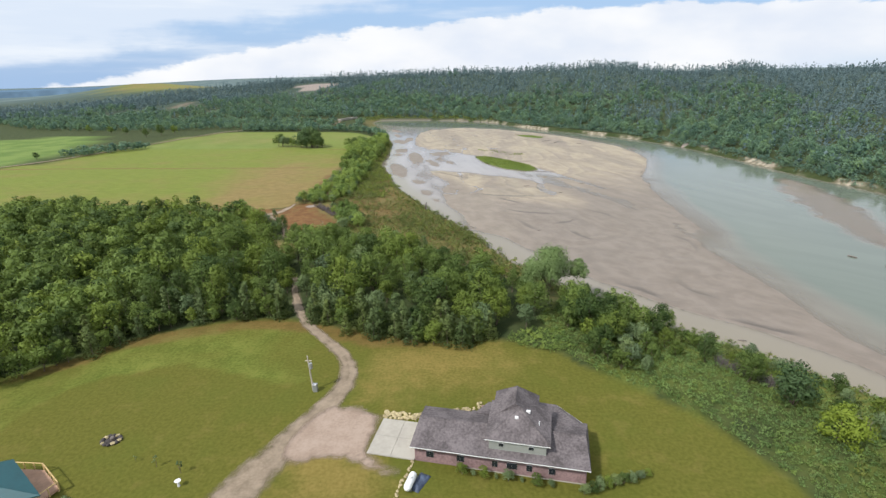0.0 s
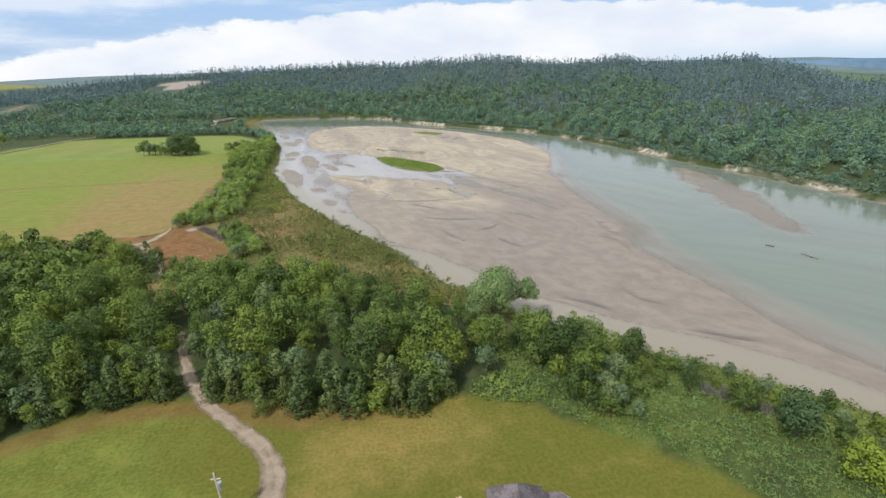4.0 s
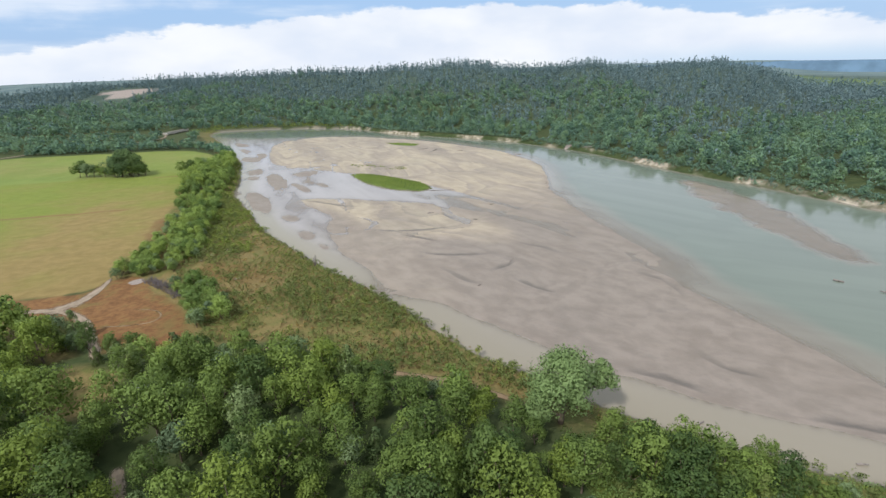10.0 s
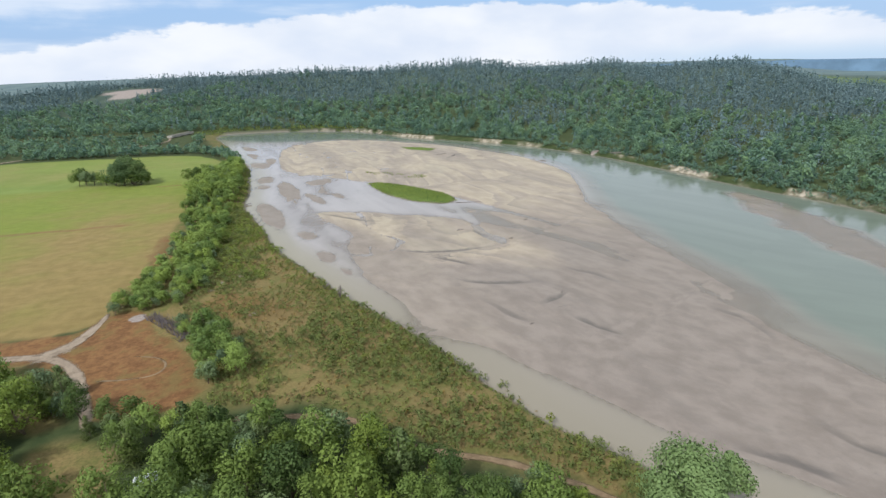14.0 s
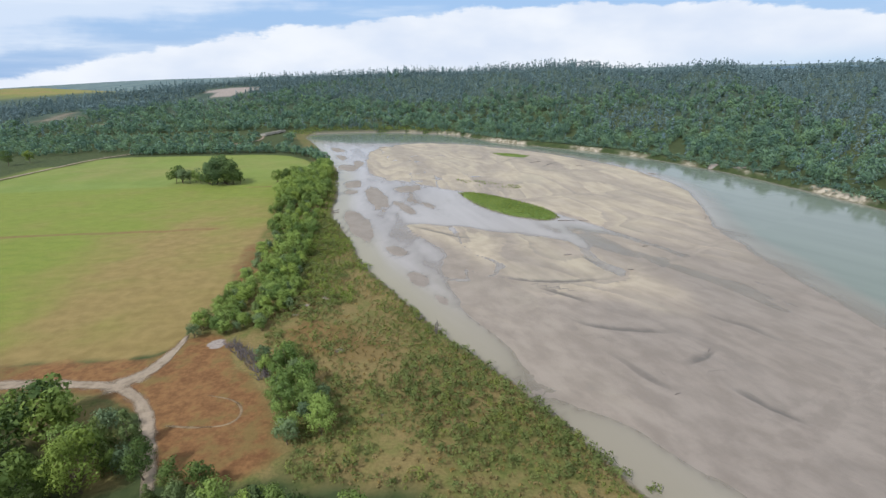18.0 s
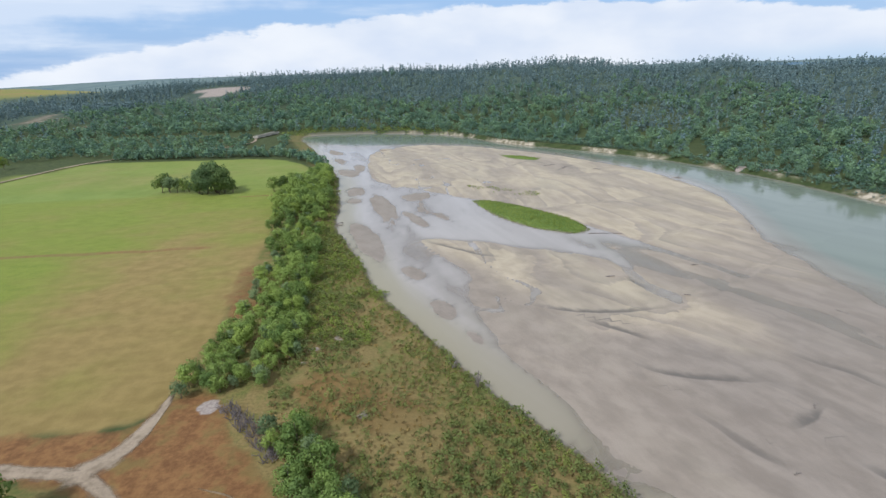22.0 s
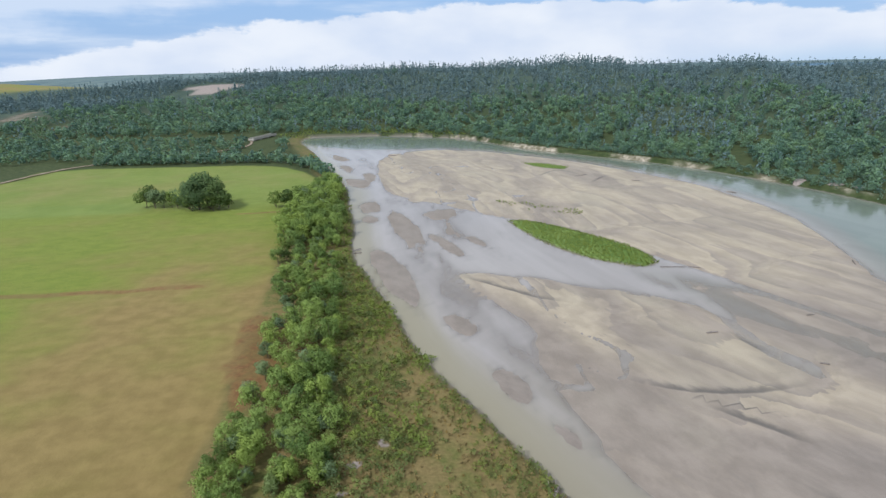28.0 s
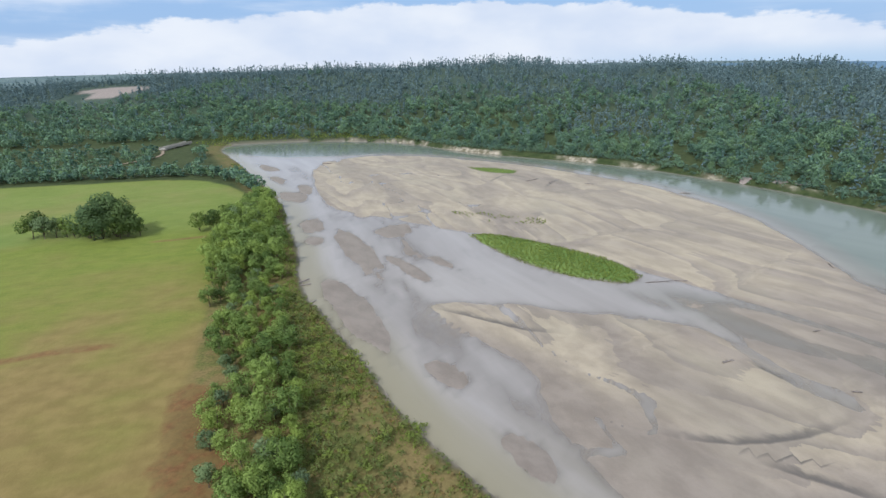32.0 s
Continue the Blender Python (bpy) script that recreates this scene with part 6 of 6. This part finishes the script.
for k in range(150):
    o = new("stone", rock_meshes[k % 5])
    o.parent = edging
    lx = -6.0 + 13.6 * rock_rng.rand()
    o.matrix_basis = pose(lx, float(np.interp(lx, (-6, -1, 3, 5.9, 7.6), (7.3, 7.4, 9.2, 10.2, 12.3))) + 1.5 * rock_rng.rand(), 0.08, 0, 0, rock_rng.rand() * 360) @ Matrix.Scale(0.6 + 0.7 * rock_rng.rand(), 4)

border = thing("stone_border", "crooked row of small grey stones edging the yard", "stones", -2.2, 52.8, 0)
for k in range(22):
    o = new("stone", rock_meshes[k % 5])
    o.parent = border
    f = k / 21 - 0.5
    o.matrix_basis = pose(1.6 * f + 0.15 * rock_rng.normal(), 6.4 * f + 0.1 * rock_rng.normal(), 0.03, 0, 0, k * 77) @ Matrix.Scale(0.45 + 0.5 * rock_rng.rand(), 4)
# bushes along the front wall, the tank and its cover
front = [(7.0, -1.3, 0.36, "small"), (9.7, -1.3, 0.34, "small"), (12.7, -1.3, 0.38, "willow"), (16.1, -1.4, 0.36, "small"), (17.8, -1.2, 0.24, "willow"), (21.6, -1.7, 0.34, "willow"), (22.6, -1.2, 0.32, "small"), (23.4, -0.6, 0.38, "willow"), (24.3, -0.1, 0.34, "small"), (25.2, 0.3, 0.38, "willow"), (26.2, 0.9, 0.34, "small"), (27.1, 1.2, 0.36, "willow"), (28.2, 1.9, 0.30, "willow"), (29.2, 2.6, 0.24, "small"), (8.4, -1.2, 0.2, "willow"), (11.2, -1.1, 0.16, "willow"), (14.3, -1.1, 0.16, "willow")]
for lx, ly, s, sort in front:
    p = house.matrix_world @ Vector((lx, ly, 0))
    plant("garden_bush", PROTO[sort][0], p.x, p.y, s, lx, "rounded green garden bush against the brick wall", "bushes along the house")
tank = thing("propane_tank", "white propane tank on two feet beside the house", "tank", -1.2, 51.9, -12)


def capsule(length, radius, rings=8, sides=14):
    profile = [(-length / 2 - radius * math.cos(a), radius * math.sin(a)) for a in np.linspace(0.12, math.pi / 2, rings // 2)]
    profile += [(-x, r) for x, r in profile[::-1]]
    bm = bmesh.new()
    loops = [[bm.verts.new((r * math.cos(k * 2 * math.pi / sides), x, 0.75 + r * math.sin(k * 2 * math.pi / sides))) for k in range(sides)] for x, r in profile]
    for a, b in zip(loops[:-1], loops[1:]):
        for k in range(sides):
            bm.faces.new((a[k], a[(k + 1) % sides], b[(k + 1) % sides], b[k]))
    bm.faces.new(loops[0])
    bm.faces.new(loops[-1][::-1])
    return bm


tank_body = part("body", capsule(1.9, 0.48), WHITE, tank, "white painted steel tank")
for f in tank_body.data.polygons:
    f.use_smooth = True
part("filler_dome", rod((0, 0, 1.2), (0, 0, 1.42), 0.2, 0.16, 10), WHITE, tank, "white valve cover")
for y in (-0.7, 0.7):
    part("foot", box(-0.35, 0.35, y - 0.1, y + 0.1, -0.2, 0.4), GREYMETAL, tank)


def rumpled(seed, sx, sy, high):
    x, y = (v.ravel() for v in np.meshgrid(np.linspace(-sx, sx, 13), np.linspace(-sy, sy, 13)))
    z = high * (0.25 + 1.2 * np.abs(fractal(x * 1.3, y * 1.3, seed, 3))) * smooth(np.maximum(np.abs(x) / sx, np.abs(y) / sy), 1.0, 0.75) + 0.0
    return mesh_from("cover", np.stack([x, y, z], 1), grid_faces(13, 13), TARP)


tarp = tagged(new("tarp", rumpled(5, 0.7, 1.5, 0.8)), "rumpled blue-grey tarpaulin beside the white tank", "tarpaulin")
tarp.matrix_world = pose(-0.15, 52.5, height_at(-0.15, 52.5) + 0.02, 0, 0, -25)

# ---------------------------------------------------------------- yard things
pole = thing("utility_pole", "short leaning wooden utility pole with transformer and meter box", "pole", -19, 70.3)
part("mast", rod((0, 0, -0.6), (-0.35, 0, 6.2), 0.15, 0.10), POLEWOOD, pole)
part("transformer", rod((0.1, -0.15, 4.1), (0.06, -0.15, 5.0), 0.26, 0.26, 12), GREYMETAL, pole, "grey transformer can")
part("crossarm", box(-0.75, 0.25, -0.05, 0.05, 5.3, 5.42), POLEWOOD, pole)
part("meter_box", box(0.05, 0.75, -0.45, 0.15, -0.2, 1.35, bevel=0.04), GREYMETAL, pole, "grey metal meter box")
part("box_leg", box(0.3, 0.5, -0.25, -0.05, -0.4, 0.0), GREYMETAL, pole)
pit = thing("fire_pit", "round fire pit of dark stones with a stump inside", "fire pit", -43.2, 57.6)
for k in range(14):
    a = k / 14 * 2 * math.pi
    bm = boulder(rock_rng, 0.34, 0.7)
    bmesh.ops.translate(bm, verts=bm.verts, vec=(1.15 * math.cos(a), 0.95 * math.sin(a), 0.15))
    part("stone", bm, CHAR if k % 3 else STONE, pit)
part("ash_bed", prism([(1.0 * math.cos(a), 0.8 * math.sin(a)) for a in np.linspace(0, 6.0, 12)], -0.2, 0.1), CHAR, pit, "black ash")
part("stump", rod((0.1, 0.1, 0.0), (0.15, 0.05, 0.55), 0.3, 0.26, 9), DRIFTWOOD, pit, "pale tree stump")
sapling_meshes = tree_prototype(195, 2.3, 0.42, 0.5, 10, 170, 0.075, LEAF_GREY, 0.035)
for x, y, s in ((-30.2, 52.4, 1.0), (-34.0, 53.2, 0.85), (-37.2, 54.0, 0.5)):
    plant("sapling", sapling_meshes, x, y, s, x, "thin young sapling planted on the lawn", "saplings on the lawn")
feeder = thing("bird_bath", "small white stone bird bath on the lawn", "bird bath", -29.3, 50.3)
part("pedestal", rod((0, 0, -0.1), (0, 0, 0.7), 0.16, 0.1, 10), WHITE, feeder)
part("bowl", rod((0, 0, 0.7), (0, 0, 0.85), 0.15, 0.38, 14), WHITE, feeder)

cabin = thing("cabin", "small cabin with a teal metal hip roof and a plank deck", "cabin", -50.5, 44.5, 0, 4.0)
part("wall", box(-5.2, 4.4, -4.0, 3.6, -0.4, 2.7), SIDING, cabin, "grey board wall")
part("roof", shell([(-6.5, -6, 2.7), (8.3, 1.0, 2.75), (0.2, 6.2, 2.75), (-8.0, 3.0, 2.7), (-2.2, 0.6, 5.2), (-6.5, -6, 2.55), (8.3, 1.0, 2.6), (0.2, 6.2, 2.6), (-8.0, 3.0, 2.55)], [(0, 1, 4), (1, 2, 4), (2, 3, 4), (3, 0, 4), (5, 8, 7, 6), (0, 5, 6, 1), (1, 6, 7, 2), (2, 7, 8, 3), (3, 8, 5, 0)]), TEAL, cabin, "teal standing-seam metal roof")
deck_outline = [(0.0, 6.9), (3.0, 6.9), (7.2, 4.2), (6.2, 1.2), (0.0, 1.2)]
deck = part("deck", prism(deck_outline, 0.25, 0.55), DECKING, cabin, "tan plank deck")
rail_line = [(-1.0, 7.0, 1.5), (3.0, 7.0, 1.5), (7.3, 4.2, 1.5), (6.3, 1.1, 1.5)]
for a, b in zip(rail_line[:-1], rail_line[1:]):
    part("rail", rod(a, b, 0.08, sides=4), RAILWOOD, cabin, "yellow wooden rail")
    for f in (0.02, 0.35, 0.68, 0.98):
        x, y = a[0] + f * (b[0] - a[0]), a[1] + f * (b[1] - a[1])
        part("rail_post", box(x - 0.05, x + 0.05, y - 0.05, y + 0.05, 0.3, 1.48), RAILWOOD, cabin)
for x, y in ((3.0, 6.7), (7.0, 4.2), (6.1, 1.5)):
    part("deck_post", box(x - 0.1, x + 0.1, y - 0.1, y + 0.1, -0.6, 0.3), RAILWOOD, cabin)
plant("garden_bush", PROTO["willow"][2], -40.5, 46.5, 0.35, 1.0, "green bush beside the cabin's deck", "")

shed = thing("camper", "old white camper shell standing among the trees", "camper", -39.5, 133, 12)
part("body", box(-1.6, 1.6, -1.1, 1.1, 0.15, 2.2, bevel=0.08), WHITE, shed, "white painted body")
for k in range(4):
    part("roof_panel", box(-1.45 + 0.74 * k, -0.79 + 0.74 * k, -0.9, 0.9, 2.2, 2.24), GREYMETAL, shed, "grey roof panel")
for x in (-1.0, 1.0):
    part("wheel", rod((x, -1.12, 0.25), (x, -0.9, 0.25), 0.32, sides=12), CHAR, shed)
    part("wheel", rod((x, 0.9, 0.25), (x, 1.12, 0.25), 0.32, sides=12), CHAR, shed)


# ---------------------------------------------------------------- dead wood
def dead_branches(rng, count, reach, rise, thick, bm=None, spot=(0, 0, 0)):
    """Forked bare branches that spread from one foot."""
    bm = bmesh.new() if bm is None else bm
    foot = Vector(spot)
    for _ in range(count):
        a = rng.rand() * 2 * math.pi
        tip = foot + Vector((math.cos(a) * reach * (0.3 + 0.7 * rng.rand()), math.sin(a) * reach * (0.3 + 0.7 * rng.rand()), rise * (0.3 + 0.7 * rng.rand())))
        limb(bm, foot, tip, thick, thick * 0.35, 4)
        mid = foot.lerp(tip, 0.6)
        for _ in range(2):
            limb(bm, mid, tip + Vector(rng.normal(size=3) * reach * 0.3), thick * 0.4, thick * 0.12, 3)
    return bm


def one_mesh(name, bm, mat, label, category, x, y, turn=0.0, z=None, group=""):
    o = part(name, bm, mat, None, label)
    o.matrix_world = pose(x, y, height_at(x, y) if z is None else z, 0, 0, turn)
    return tagged(o, label, category, group)


dead_rng = np.random.RandomState(90)
one_mesh("dead_snag", dead_branches(dead_rng, 6, 1.0, 3.2, 0.14), DRIFTWOOD, "bare standing dead branches at the water's edge", "snag", -14, 190.3, group="snags on the bank")
one_mesh("dead_snag", dead_branches(dead_rng, 6, 2.2, 1.2, 0.15), DRIFTWOOD, "bare dead branches leaning over the water", "snag", -17.6, 197.2, group="snags on the bank")


def thicket(x, y, long, wide, high, turn, label, group):
    bm = bmesh.new()
    for _ in range(int(24 * long)):
        spot = ((dead_rng.rand() - 0.5) * 2 * long, (dead_rng.rand() - 0.5) * 2 * wide, 0)
        dead_branches(dead_rng, 2, 0.9, high, 0.05, bm, spot)
    return one_mesh("dead_thicket", bm, TWIG, label, "brush", x, y, turn, group=group)


for x, y, long, wide, high, turn in ((-53.2, 185.2, 2.6, 1.3, 1.5, -45), (-49.6, 181.0, 2.8, 1.3, 1.6, -50), (-46.2, 176.2, 2.6, 1.1, 1.5, -56)):
    thicket(x, y, long, wide, high, turn, "grey heap of dead branches along the clearing", "dead branches by the clearing")
for x, y, long, wide, high, turn in ((33.5, 91.5, 1.4, 1.2, 2.6, 10), (49.5, 82.5, 2.4, 1.0, 2.2, -40), (53.5, 78.5, 2.2, 0.9, 1.8, -40), (60.5, 68.5, 1.5, 0.9, 1.6, -40)):
    thicket(x, y, long, wide, high, turn, "purplish bare thicket among green weeds", "bare thickets on the bank")


def log(x, y, length, turn, thick=0.16, forks=2, z=0.05, group="logs on the sandbars"):
    bm = rod((-length / 2, 0, 0.02), (length / 2, 0, 0.16), thick, thick * 0.55, 7)
    for k in range(forks):
        s = (-0.2 + 0.4 * k) * length
        limb(bm, (s, 0, 0.08), (s + 0.25 * length, (0.2 - 0.4 * k) * length, 0.3), thick * 0.5, thick * 0.15, 5)
    return one_mesh("driftwood_log", bm, DRIFTWOOD, "dark stranded driftwood log in the shallow river", "log", x, y, turn, max(z, height_at(x, y)) + 0.02, group)


for x, y, length, turn, thick in ((113.7, 135.0, 4.6, 105, 0.17), (109.6, 144.4, 2.2, 130, 0.25), (38, 270.3, 7, -10, 0.12), (43.5, 269.3, 3.2, -25, 0.16), (27.5, 235.5, 2.4, 5, 0.22), (53, 240, 1.8, 0, 0.15), (41, 222, 1.5, -30, 0.15), (-50.5, 295.5, 6.0, 30, 0.22), (-49.5, 293.8, 4.0, 8, 0.18), (-38, 465, 5.0, -20, 0.5), (87.5, 266.5, 3.2, 60, 0.12), (3.2, 163.5, 1.6, 20, 0.12), (43, 108.6, 1.5, 15, 0.15), (58, 96, 1.4, -20, 0.15), (-47, 283, 2.0, 50, 0.12), (26, 167, 1.1, 10, 0.10), (39, 180, 1.6, 50, 0.10), (-56, 349, 2.6, 15, 0.25), (60, 380, 6.0, 60, 0.3), (54, 388, 7.0, 20, 0.25), (75, 372, 4, -50, 0.2), (104, 345, 4, -40, 0.25)):
    log(x, y, length, turn, thick)

# ---------------------------------------------------------------- the bridge
bridge = thing("bridge", "low grey concrete road bridge at the river bend", "bridge", -134, 544.5, 70, 0.0)
part("deck", box(-15, 15, -2.2, 2.2, 3.6, 4.4), CONCRETE, bridge, "pale concrete deck")
for y in (-2.1, 2.1):
    part("parapet", box(-15, 15, y - 0.12, y + 0.12, 4.4, 5.2), CONCRETE, bridge, "pale concrete parapet")
for x in (-13, -4.5, 4.5, 13):
    part("pier", box(x - 0.5, x + 0.5, -1.8, 1.8, -1.5, 3.6), CONCRETE, bridge)

# ---------------------------------------------------------------- far hills on the horizon, haze put into their blue
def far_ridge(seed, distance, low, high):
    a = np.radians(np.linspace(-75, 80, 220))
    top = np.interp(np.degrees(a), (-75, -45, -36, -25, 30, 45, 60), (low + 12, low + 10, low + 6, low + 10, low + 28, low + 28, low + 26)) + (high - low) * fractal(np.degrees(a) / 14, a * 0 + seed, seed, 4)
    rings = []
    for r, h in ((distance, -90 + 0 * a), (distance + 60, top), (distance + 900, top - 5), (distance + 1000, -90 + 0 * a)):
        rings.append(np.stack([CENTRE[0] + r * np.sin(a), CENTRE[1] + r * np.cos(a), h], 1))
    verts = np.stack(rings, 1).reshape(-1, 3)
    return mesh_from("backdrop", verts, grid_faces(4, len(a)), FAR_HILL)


FAR_HILL = plain("far_hazed_woods", (0.105, 0.165, 0.225), 1.0, 0.0, vary=0.2, size=60)
tagged(new("backdrop", far_ridge(19, 2900, -12, 26)), "distant wooded hills along the horizon, coloured blue for haze", "hills", kind="structure")
